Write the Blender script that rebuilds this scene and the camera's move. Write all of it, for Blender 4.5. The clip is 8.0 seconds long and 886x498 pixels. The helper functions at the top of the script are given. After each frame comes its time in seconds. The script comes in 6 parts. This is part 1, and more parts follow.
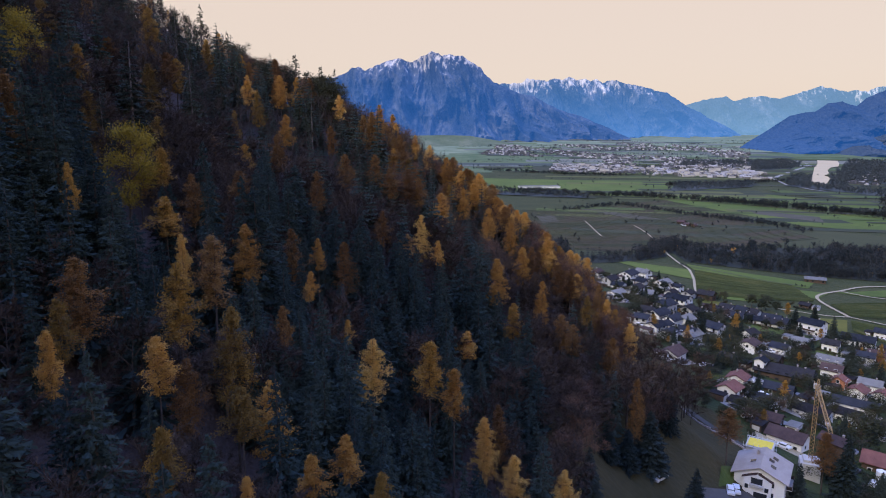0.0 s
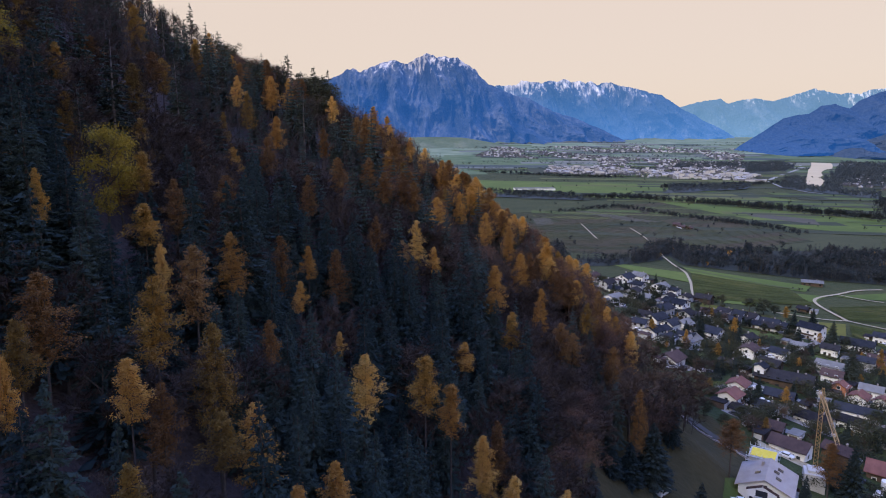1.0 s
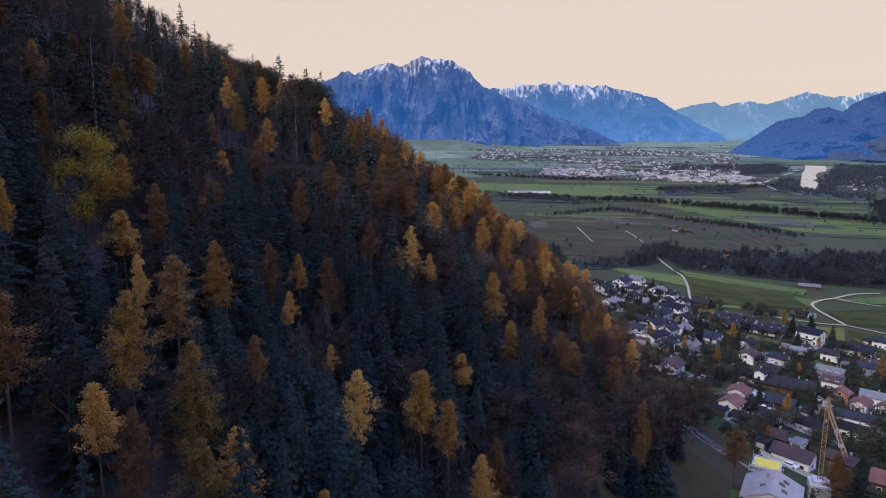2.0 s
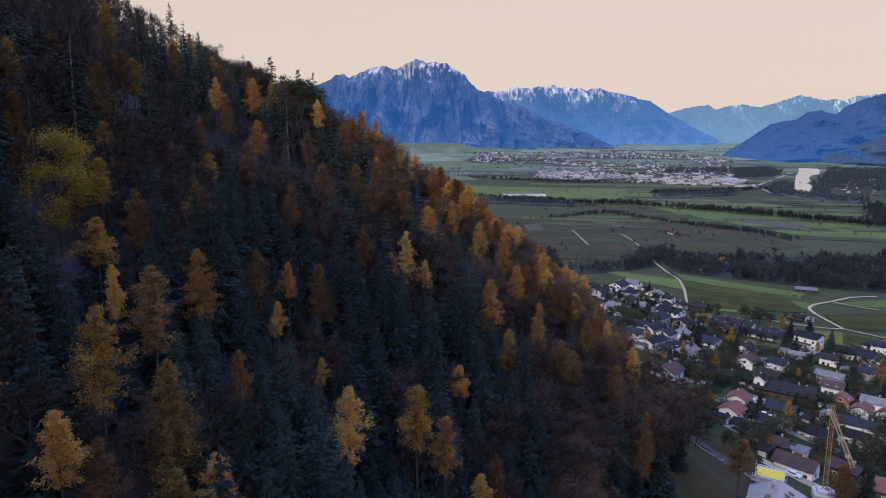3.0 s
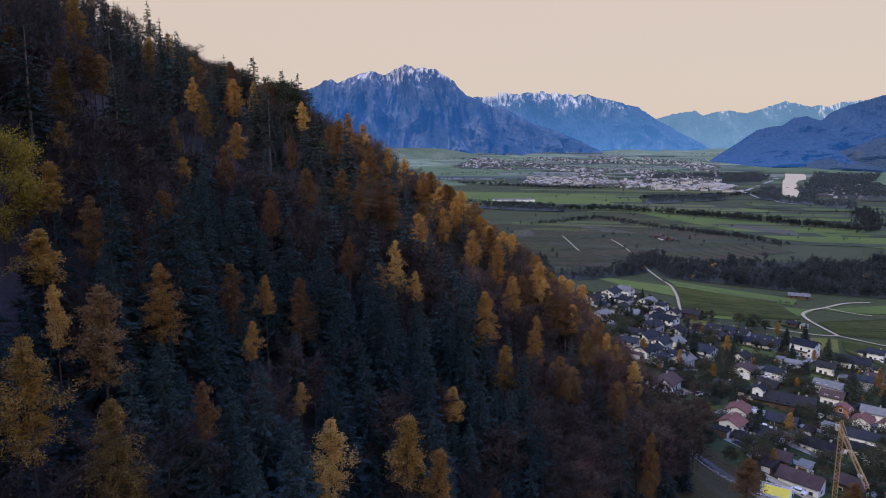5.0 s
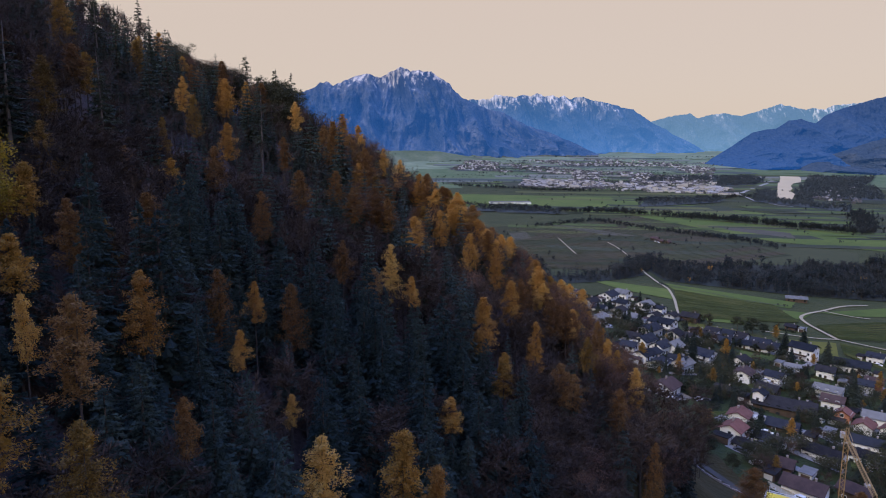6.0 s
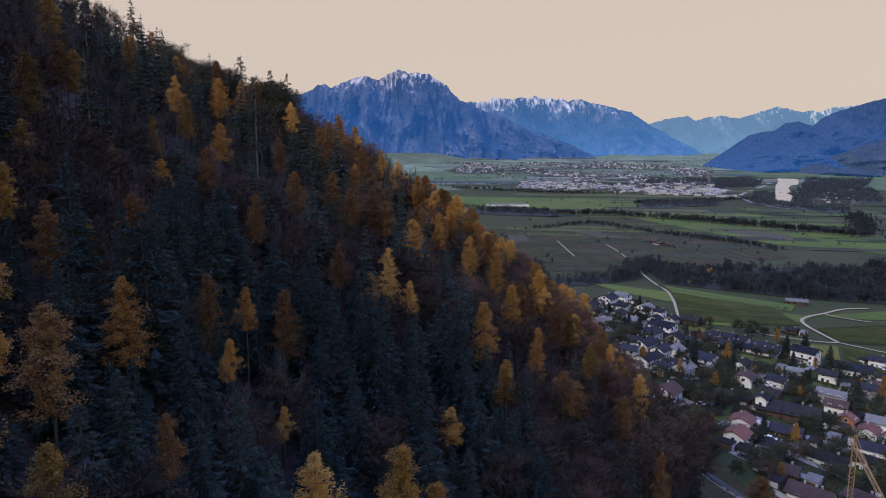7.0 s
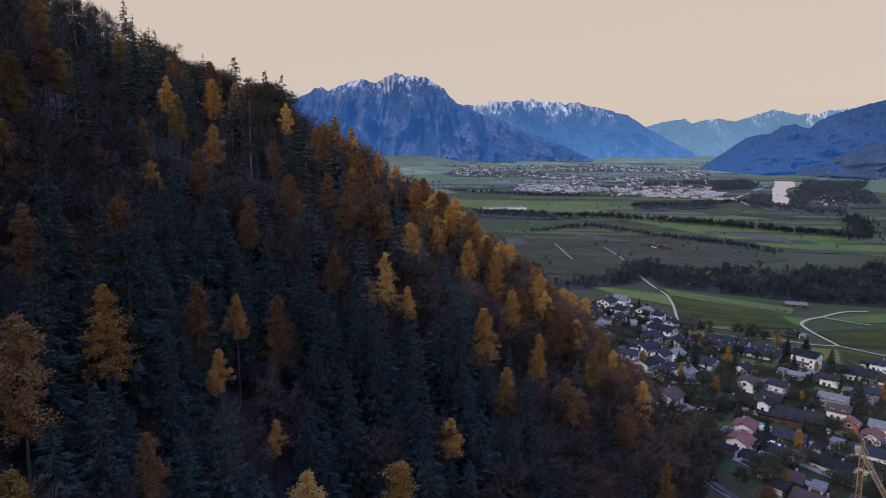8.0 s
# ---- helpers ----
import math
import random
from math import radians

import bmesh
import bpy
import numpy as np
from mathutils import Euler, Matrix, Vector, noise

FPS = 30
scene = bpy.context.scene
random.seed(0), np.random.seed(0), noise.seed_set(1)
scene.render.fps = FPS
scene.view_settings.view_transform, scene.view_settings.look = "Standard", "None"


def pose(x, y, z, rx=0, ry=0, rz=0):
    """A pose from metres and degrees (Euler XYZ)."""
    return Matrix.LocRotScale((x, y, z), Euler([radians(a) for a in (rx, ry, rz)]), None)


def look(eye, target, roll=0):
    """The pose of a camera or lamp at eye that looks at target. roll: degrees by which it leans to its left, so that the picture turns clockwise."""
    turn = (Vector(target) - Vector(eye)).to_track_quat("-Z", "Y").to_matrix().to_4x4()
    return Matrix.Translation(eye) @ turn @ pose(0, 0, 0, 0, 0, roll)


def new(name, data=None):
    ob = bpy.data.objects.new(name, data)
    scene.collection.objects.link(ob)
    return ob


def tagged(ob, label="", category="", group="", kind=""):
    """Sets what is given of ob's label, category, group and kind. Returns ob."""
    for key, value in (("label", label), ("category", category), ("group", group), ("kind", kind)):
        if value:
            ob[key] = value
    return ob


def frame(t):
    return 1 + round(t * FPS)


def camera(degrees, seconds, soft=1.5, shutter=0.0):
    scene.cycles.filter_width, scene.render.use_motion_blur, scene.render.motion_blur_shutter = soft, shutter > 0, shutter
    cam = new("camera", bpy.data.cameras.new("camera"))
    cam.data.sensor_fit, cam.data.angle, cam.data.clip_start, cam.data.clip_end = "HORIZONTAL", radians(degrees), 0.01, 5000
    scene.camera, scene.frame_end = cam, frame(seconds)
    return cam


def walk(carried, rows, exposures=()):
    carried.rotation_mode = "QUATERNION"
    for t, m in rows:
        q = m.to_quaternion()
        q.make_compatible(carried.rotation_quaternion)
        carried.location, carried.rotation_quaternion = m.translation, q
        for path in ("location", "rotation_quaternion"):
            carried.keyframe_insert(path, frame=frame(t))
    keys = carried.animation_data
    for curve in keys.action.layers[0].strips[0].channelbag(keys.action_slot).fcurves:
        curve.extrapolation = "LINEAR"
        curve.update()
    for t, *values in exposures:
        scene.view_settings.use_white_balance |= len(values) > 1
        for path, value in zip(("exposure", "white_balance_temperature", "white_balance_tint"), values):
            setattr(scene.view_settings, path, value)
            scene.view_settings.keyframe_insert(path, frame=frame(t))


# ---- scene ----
cam = camera(69.0, 8.0, soft=1.05)
# t, x, y, z, pitch, roll, yaw of the drone
PATH = [
    (0.0, 0.00, 0.00, 120.00, -10.200, 0.000, 0.000),
    (0.5, -0.12, 2.51, 120.11, -10.132, 0.046, -0.226),
    (1.0, -0.24, 4.97, 120.18, -10.043, 0.076, -0.465),
    (1.5, -0.34, 7.38, 120.21, -9.934, 0.109, -0.682),
    (3.0, -0.60, 14.30, 120.10, -9.568, 0.127, -1.389),
    (3.5, -0.67, 16.49, 120.01, -9.441, 0.141, -1.624),
    (4.0, -0.73, 18.63, 119.89, -9.315, 0.143, -1.866),
    (4.5, -0.79, 20.71, 119.77, -9.189, 0.131, -2.120),
    (6.0, -0.94, 26.60, 119.32, -8.854, 0.182, -2.753),
    (6.5, -0.98, 28.44, 119.17, -8.740, 0.184, -2.861),
    (7.0, -1.02, 30.22, 119.02, -8.647, 0.185, -2.947),
    (7.5, -1.05, 31.93, 118.88, -8.519, 0.147, -3.058),
    (8.0, -1.09, 33.58, 118.75, -8.378, 0.130, -3.190),
]
walk(cam, [(t, pose(x, y, z, 90 + pitch, 0, yaw) @ pose(0, 0, 0, 0, 0, roll)) for t, x, y, z, pitch, roll, yaw in PATH],
     exposures=[(0.0, 0.13), (4.0, -0.05), (8.0, -0.2)])

# ---- daylight: thin high cloud, the low sun stands behind the spur
world = bpy.data.worlds.new("sky")
scene.world = world
world.use_nodes = True
wn, wl = world.node_tree.nodes, world.node_tree.links
wn.clear()
sky = wn.new("ShaderNodeTexSky")
sky.sky_type, sky.sun_disc = "NISHITA", False
sky.sun_elevation, sky.sun_rotation = radians(38), radians(225)
sky.altitude, sky.air_density, sky.dust_density, sky.ozone_density = 500, 1.0, 3.0, 1.0
sky_light = wn.new("ShaderNodeBackground")
sky_light.inputs["Strength"].default_value = 0.012
wl.new(sky.outputs[0], sky_light.inputs["Color"])
# thin cloud: warm and bright low down, blue-grey overhead
high = wn.new("ShaderNodeTexGradient")
high.texture_mapping.mapping_x, high.texture_mapping.mapping_z = "Z", "X"
veil = wn.new("ShaderNodeValToRGB")
veil.color_ramp.elements[0].position, veil.color_ramp.elements[0].color = 0.0, (0.745, 0.61, 0.517, 1)
veil.color_ramp.elements[1].position, veil.color_ramp.elements[1].color = 0.85, (0.41, 0.69, 2.1, 1)
veil.color_ramp.elements.new(0.28).color = (0.75, 0.61, 0.517, 1)
veil.color_ramp.elements.new(0.5).color = (0.49, 0.67, 1.3, 1)
wl.new(high.outputs["Fac"], veil.inputs["Fac"])
cloud = wn.new("ShaderNodeBackground")
cloud.inputs["Strength"].default_value = 0.96
wl.new(veil.outputs[0], cloud.inputs["Color"])
both = wn.new("ShaderNodeAddShader")
wl.new(sky_light.outputs[0], both.inputs[0])
wl.new(cloud.outputs[0], both.inputs[1])
wl.new(both.outputs[0], wn.new("ShaderNodeOutputWorld").inputs["Surface"])

sun_data = bpy.data.lights.new("sun", "SUN")
sun_data.energy, sun_data.angle, sun_data.color = 2.25, radians(10), (1.0, 0.90, 0.76)
sun = new("sun", sun_data)
sun.matrix_world = look((-150, -160, 171), (0, 0, 0))


# ---- materials
def material(name, colors, rough=0.8, scale=1.0, fine=8.0, bump=0.0, vary=0.0, translucent=0.0, metal=0.0, islands=0.0, spec=0.3, coords="Object"):
    """Noise at two scales between two or three colours; vary shifts the value per object, islands per piece."""
    m = bpy.data.materials.new(name)
    m.use_nodes = True
    n, l = m.node_tree.nodes, m.node_tree.links
    b = n["Principled BSDF"]
    b.inputs["Roughness"].default_value, b.inputs["Metallic"].default_value = rough, metal
    b.inputs["Specular IOR Level"].default_value = spec
    tc = n.new("ShaderNodeTexCoord")
    coarse, grain = n.new("ShaderNodeTexNoise"), n.new("ShaderNodeTexNoise")
    coarse.inputs["Scale"].default_value, coarse.inputs["Detail"].default_value = scale, 5
    grain.inputs["Scale"].default_value, grain.inputs["Detail"].default_value = scale * fine, 6
    for t in (coarse, grain):
        l.new(tc.outputs[coords], t.inputs["Vector"])
    mix = n.new("ShaderNodeMath")
    mix.operation = "MULTIPLY_ADD"
    mix.inputs[1].default_value = 0.45
    l.new(grain.outputs["Fac"], mix.inputs[0])
    half = n.new("ShaderNodeMath")
    half.operation = "MULTIPLY_ADD"
    half.inputs[1].default_value, half.inputs[2].default_value = 0.9, -0.18
    l.new(coarse.outputs["Fac"], half.inputs[0])
    l.new(half.outputs[0], mix.inputs[2])
    value = mix.outputs[0]
    for amount, node, out in ((vary, "ShaderNodeObjectInfo", "Random"), (islands, "ShaderNodeNewGeometry", "Random Per Island")):
        if amount:
            info, shift = n.new(node), n.new("ShaderNodeMath")
            shift.operation = "MULTIPLY_ADD"
            shift.inputs[1].default_value = amount
            l.new(info.outputs[out], shift.inputs[0])
            l.new(value, shift.inputs[2])
            low = n.new("ShaderNodeMath")
            low.operation, low.inputs[1].default_value = "SUBTRACT", amount / 2
            l.new(shift.outputs[0], low.inputs[0])
            value = low.outputs[0]
    ramp = n.new("ShaderNodeValToRGB")
    ramp.color_ramp.elements[0].position, ramp.color_ramp.elements[1].position = 0.25, 0.75
    ramp.color_ramp.elements[0].color, ramp.color_ramp.elements[1].color = (*colors[0], 1), (*colors[-1], 1)
    if len(colors) == 3:
        ramp.color_ramp.elements.new(0.5).color = (*colors[1], 1)
    l.new(value, ramp.inputs["Fac"])
    l.new(ramp.outputs[0], b.inputs["Base Color"])
    if bump:
        bp = n.new("ShaderNodeBump")
        bp.inputs["Strength"].default_value, bp.inputs["Distance"].default_value = bump, 0.4 / scale
        l.new(grain.outputs["Fac"], bp.inputs["Height"])
        l.new(bp.outputs[0], b.inputs["Normal"])
    if translucent:
        t, ms = n.new("ShaderNodeBsdfTranslucent"), n.new("ShaderNodeMixShader")
        ms.inputs[0].default_value = translucent
        l.new(ramp.outputs[0], t.inputs["Color"])
        l.new(b.outputs[0], ms.inputs[1])
        l.new(t.outputs[0], ms.inputs[2])
        l.new(ms.outputs[0], n["Material Output"].inputs["Surface"])
    return m


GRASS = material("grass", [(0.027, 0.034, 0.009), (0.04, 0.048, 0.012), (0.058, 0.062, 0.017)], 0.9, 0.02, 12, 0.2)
# far ground: distance haze is put into these lifted, paler base colours
HAZED_FLOOR = material("hazed_valley_floor", [(0.0588, 0.1008, 0.04032), (0.09996, 0.1411, 0.0624), (0.1588, 0.1827, 0.1008)], 0.95, 0.011, 8)
HAZED_FARLAND = material("hazed_far_fields_and_hamlets", [(0.1064, 0.1542, 0.0798), (0.1756, 0.2171, 0.126), (0.2873, 0.3142, 0.1932)], 0.95, 0.008, 10)
GARDEN = material("village_garden_ground", [(0.016, 0.026, 0.009), (0.032, 0.047, 0.012), (0.06, 0.07, 0.02)], 0.92, 0.09, 9, 0.3)
LITTER = material("leaf_litter", [(0.0495, 0.0370, 0.0330), (0.0924, 0.0647, 0.0528)], 0.95, 0.15, 10, 0.4)
MEADOW = material("meadow", [(0.05684, 0.08904, 0.0128), (0.0882, 0.123, 0.0184), (0.1294, 0.159, 0.0288)], 0.9, 0.008, 14)
VILLAGE_LAWN = material("village_lawn", [(0.042, 0.062, 0.01), (0.066, 0.088, 0.013), (0.094, 0.105, 0.022)], 0.9, 0.08, 10, 0.2)
OLIVE_GRASS = material("dry_grass", [(0.0832, 0.0871, 0.0111), (0.1346, 0.1267, 0.0188)], 0.9, 0.03, 8)
VINE_GROUND = material("vineyard_ground", [(0.03623, 0.04358, 0.01656), (0.05796, 0.06348, 0.02318)], 0.95, 0.012, 16)
STUBBLE = material("stubble", [(0.06, 0.057, 0.04), (0.095, 0.086, 0.06)], 0.95, 0.03, 8)
GRAVEL = material("gravel_track", [(0.33, 0.2716, 0.17), (0.46, 0.388, 0.255)], 0.9, 0.3, 10)
ASPHALT = material("asphalt", [(0.2, 0.186, 0.168), (0.32, 0.296, 0.267)], 0.85, 0.1, 12)
DARK_ASPHALT = material("worn_dark_asphalt", [(0.0630, 0.0594, 0.0540), (0.1035, 0.0963, 0.0882)], 0.9, 0.15, 12)
# cream base colour stands for the bright sky mirrored in the river
WATER = material("sky_toned_river_water", [(0.52, 0.40, 0.21), (0.62, 0.48, 0.27)], 0.5, 0.01, 10, spec=0.3)
MOTORWAY_TOP = material("motorway_surface", [(0.26, 0.25, 0.23), (0.36, 0.34, 0.31)], 0.85, 0.02, 10)
LAWN = material("dry_hillside_lawn", [(0.0338, 0.0301, 0.0100), (0.0486, 0.0401, 0.0143), (0.0686, 0.0528, 0.0211)], 0.95, 0.06, 10, 0.2)
BARK = material("bark", [(0.05, 0.04, 0.032), (0.11, 0.09, 0.075)], 0.95, 0.8, 8)
PALE_BARK = material("pale_bark", [(0.10, 0.085, 0.075), (0.2, 0.175, 0.155)], 0.95, 0.8, 8)
NEEDLES = material("spruce_needles", [(0.0379, 0.0569, 0.0531), (0.0531, 0.0759, 0.0658), (0.0759, 0.0987, 0.0759)], 0.8, 0.35, 6, vary=0.5, translucent=0.36, spec=0.1)
DARK_NEEDLES = material("dense_conifer_needles", [(0.018, 0.027, 0.025), (0.034, 0.046, 0.04), (0.055, 0.066, 0.05)], 0.8, 0.35, 6, vary=0.4, translucent=0.1, spec=0.1)
PINE = material("pine_needles", [(0.025, 0.034, 0.024), (0.055, 0.062, 0.035)], 0.75, 0.35, 6, vary=0.4, translucent=0.1)
GOLD_LEAF = material("golden_larch_needles", [(0.38, 0.19, 0.045), (0.6, 0.325, 0.075), (0.72, 0.45, 0.12)], 0.7, 0.3, 6, vary=0.5, translucent=0.38)
OLIVE_LEAF = material("olive_larch_needles", [(0.1464, 0.09218, 0.02581), (0.2927, 0.1682, 0.03441), (0.5123, 0.2712, 0.05161)], 0.7, 0.3, 6, vary=0.35, translucent=0.25)
MAPLE_LEAF = material("yellow_green_leaves", [(0.1792, 0.1325, 0.016), (0.3696, 0.2539, 0.028), (0.5824, 0.3864, 0.048)], 0.7, 0.3, 6, vary=0.2, translucent=0.3)
RUST_LEAF = material("rust_leaves", [(0.1292, 0.06336, 0.02176), (0.2128, 0.108, 0.03264), (0.304, 0.1692, 0.0578)], 0.8, 0.3, 6, vary=0.45, translucent=0.2)
BEECH_LEAF = material("withered_beech_leaves", [(0.09775, 0.0561, 0.0408), (0.1573, 0.085, 0.051), (0.2295, 0.1275, 0.068)], 0.8, 0.3, 6, vary=0.45, translucent=0.2)
TWIG = material("bare_twigs", [(0.0391, 0.0275, 0.021), (0.0609, 0.041, 0.029), (0.0957, 0.0625, 0.041)], 0.9, 0.3, 6, vary=0.5)
BUSH_LEAF = material("bush_leaves", [(0.0175, 0.0245, 0.0140), (0.0350, 0.0420, 0.0196), (0.0560, 0.0525, 0.0245)], 0.8, 0.4, 6, vary=0.6, translucent=0.1)
BELT_LEAF = material("far_tree_foliage", [(0.0208, 0.02952, 0.034), (0.0344, 0.04182, 0.0425), (0.0576, 0.05658, 0.0493)], 0.85, 0.035, 9, islands=0.45, translucent=0.25, spec=0.1)
VINE_LEAF = material("vine_leaves", [(0.03, 0.045, 0.016), (0.05, 0.066, 0.024), (0.08, 0.09, 0.034)], 0.85, 0.05, 12, islands=0.3)
WALLS = {
    "white": material("white_render", [(0.7, 0.69, 0.67), (0.84, 0.82, 0.79)], 0.85, 0.3, 10, vary=0.3),
    "pale": material("pale_grey_render", [(0.44, 0.44, 0.43), (0.57, 0.56, 0.54)], 0.85, 0.3, 10, vary=0.3),
    "clay": material("terracotta_render", [(0.36, 0.15, 0.085), (0.45, 0.2, 0.11)], 0.85, 0.3, 10),
    "timber": material("dark_timber_boards", [(0.05, 0.035, 0.028), (0.11, 0.075, 0.055)], 0.85, 0.6, 12, vary=0.3),
}
ROOFS = {
    "red": material("red_roof_tiles", [(0.12, 0.05, 0.04), (0.215, 0.092, 0.07)], 0.8, 0.5, 12, 0.3, vary=0.25),
    "brown": material("brown_roof_tiles", [(0.0510, 0.0357, 0.0340), (0.1020, 0.0663, 0.0595)], 0.85, 0.5, 12, 0.3, spec=0.12, vary=0.25),
    "slate": material("slate_grey_roof_tiles", [(0.0136, 0.0161, 0.0221), (0.0374, 0.0408, 0.0510)], 0.9, 0.5, 12, 0.3, spec=0.12, vary=0.4),
    "dark": material("dark_roof_tiles", [(0.0170, 0.0161, 0.0187), (0.0382, 0.0357, 0.0374)], 0.88, 0.5, 12, 0.3, spec=0.12, vary=0.3),
    "fawn": material("pale_fawn_roof_tiles", [(0.36, 0.30, 0.25), (0.46, 0.39, 0.33)], 0.85, 0.5, 12, 0.3),
    "grey": material("weathered_grey_roof_sheets", [(0.125, 0.122, 0.115), (0.21, 0.203, 0.19)], 0.85, 0.4, 12, 0.2, vary=0.3),
}
FRAME = material("white_window_frame", [(0.6, 0.6, 0.58), (0.75, 0.74, 0.72)], 0.6, 1.0, 6)
PANE = material("window_pane", [(0.015, 0.018, 0.022), (0.03, 0.034, 0.04)], 0.08, 0.4, 3, vary=0.4, spec=0.6)
BRICK = material("chimney_render", [(0.25, 0.2, 0.18), (0.4, 0.36, 0.33)], 0.9, 1.0, 8)
CRANE_PAINT = material("yellow_crane_paint", [(0.3, 0.18, 0.075), (0.46, 0.3, 0.12)], 0.55, 0.8, 8)
YELLOW = material("yellow_formwork", [(0.75, 0.55, 0.04), (0.85, 0.66, 0.08)], 0.6, 0.6, 8)
CONCRETE = material("fresh_concrete", [(0.42, 0.4, 0.37), (0.58, 0.55, 0.51)], 0.9, 0.4, 10)
CAR_WHITE = material("white_car_paint", [(0.68, 0.68, 0.68), (0.75, 0.75, 0.75)], 0.3, 0.5, 4, spec=0.5)
CAR_DARK = material("dark_car_paint", [(0.03, 0.035, 0.05), (0.06, 0.06, 0.075)], 0.3, 0.5, 4, spec=0.5)
TYRE = material("tyre_rubber", [(0.02, 0.02, 0.02), (0.03, 0.03, 0.03)], 0.9, 2, 4)


def mountain_material(name, haze, snow_from, snow_soft, rock=(0.235, 0.22, 0.205), wood=(0.016, 0.02, 0.022), glow=1.0, foot=1.0, bare=(0.46, 0.66), top=0.6):
    """Distant wooded slopes with streaks of bare rock and snow above a ragged line; haze is painted on as a faint glow
    of the surface itself.
    """
    m = bpy.data.materials.new(name)
    m.use_nodes = True
    n, l = m.node_tree.nodes, m.node_tree.links
    b = n["Principled BSDF"]
    b.inputs["Roughness"].default_value, b.inputs["Specular IOR Level"].default_value = 0.95, 0.1
    tc, sep = n.new("ShaderNodeTexCoord"), n.new("ShaderNodeSeparateXYZ")
    l.new(tc.outputs["Object"], sep.inputs[0])

    def cloud_of(scale, stretch, detail, rough):
        at, t = n.new("ShaderNodeMapping"), n.new("ShaderNodeTexNoise")
        at.inputs["Scale"].default_value = stretch
        l.new(tc.outputs["Object"], at.inputs[0])
        l.new(at.outputs[0], t.inputs["Vector"])
        t.inputs["Scale"].default_value, t.inputs["Detail"].default_value, t.inputs["Roughness"].default_value = scale, detail, rough
        t.inputs["Distortion"].default_value = 0.35
        return t.outputs["Fac"]

    def total(terms, start=None):
        out = start
        for value, weight in terms:
            add = n.new("ShaderNodeMath")
            add.operation, add.inputs[1].default_value, add.inputs[2].default_value = "MULTIPLY_ADD", weight, 0.0
            l.new(value, add.inputs[0])
            if out is not None:
                l.new(out, add.inputs[2])
            out = add.outputs[0]
        return out

    def ranged(value, low, high, a=0.0, z=1.0):
        r = n.new("ShaderNodeMapRange")
        r.inputs[1].default_value, r.inputs[2].default_value, r.inputs[3].default_value, r.inputs[4].default_value = low, high, a, z
        l.new(value, r.inputs[0])
        return r.outputs[0]

    def blend(fac, one, two):
        mix = n.new("ShaderNodeMix")
        mix.data_type = "RGBA"
        l.new(fac, mix.inputs[0])
        for socket, value in ((mix.inputs[6], one), (mix.inputs[7], two)):
            if isinstance(value, tuple):
                socket.default_value = (*value, 1)
            else:
                l.new(value, socket)
        return mix.outputs[2]

    broad = cloud_of(0.0045, (1.0, 0.6, 1.0), 5, 0.6)
    streak = cloud_of(0.021, (1.0, 0.5, 0.42), 8, 0.68)
    gully = cloud_of(0.05, (1.0, 0.3, 0.24), 6, 0.65)
    grain = cloud_of(0.11, (1.0, 0.6, 0.7), 6, 0.7)
    stony = ranged(total([(broad, 0.62), (streak, 0.28), (grain, 0.10)]), *bare)
    trees = blend(ranged(grain, 0.35, 0.7), wood, tuple(2.4 * c + 0.012 for c in wood))
    stone = blend(ranged(gully, 0.38, 0.66), tuple(0.45 * c for c in rock), tuple(1.15 * c for c in rock))
    cover = blend(stony, trees, stone)
    line = total([(streak, 330.0), (gully, 520.0), (broad, 260.0), (grain, 110.0)], sep.outputs["Z"])
    white = ranged(line, snow_from + 610, snow_from + 610 + snow_soft)
    l.new(blend(white, cover, (0.74, 0.64, 0.5)), b.inputs["Base Color"])
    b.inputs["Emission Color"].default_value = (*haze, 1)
    low_haze = ranged(sep.outputs["Z"], 20.0, 330.0, glow * foot, glow)
    high_haze = ranged(sep.outputs["Z"], 330.0, 640.0, 1.0, top)
    both_haze = n.new("ShaderNodeMath")
    both_haze.operation = "MULTIPLY"
    l.new(low_haze, both_haze.inputs[0])
    l.new(high_haze, both_haze.inputs[1])
    l.new(both_haze.outputs[0], b.inputs["Emission Strength"])
    return m


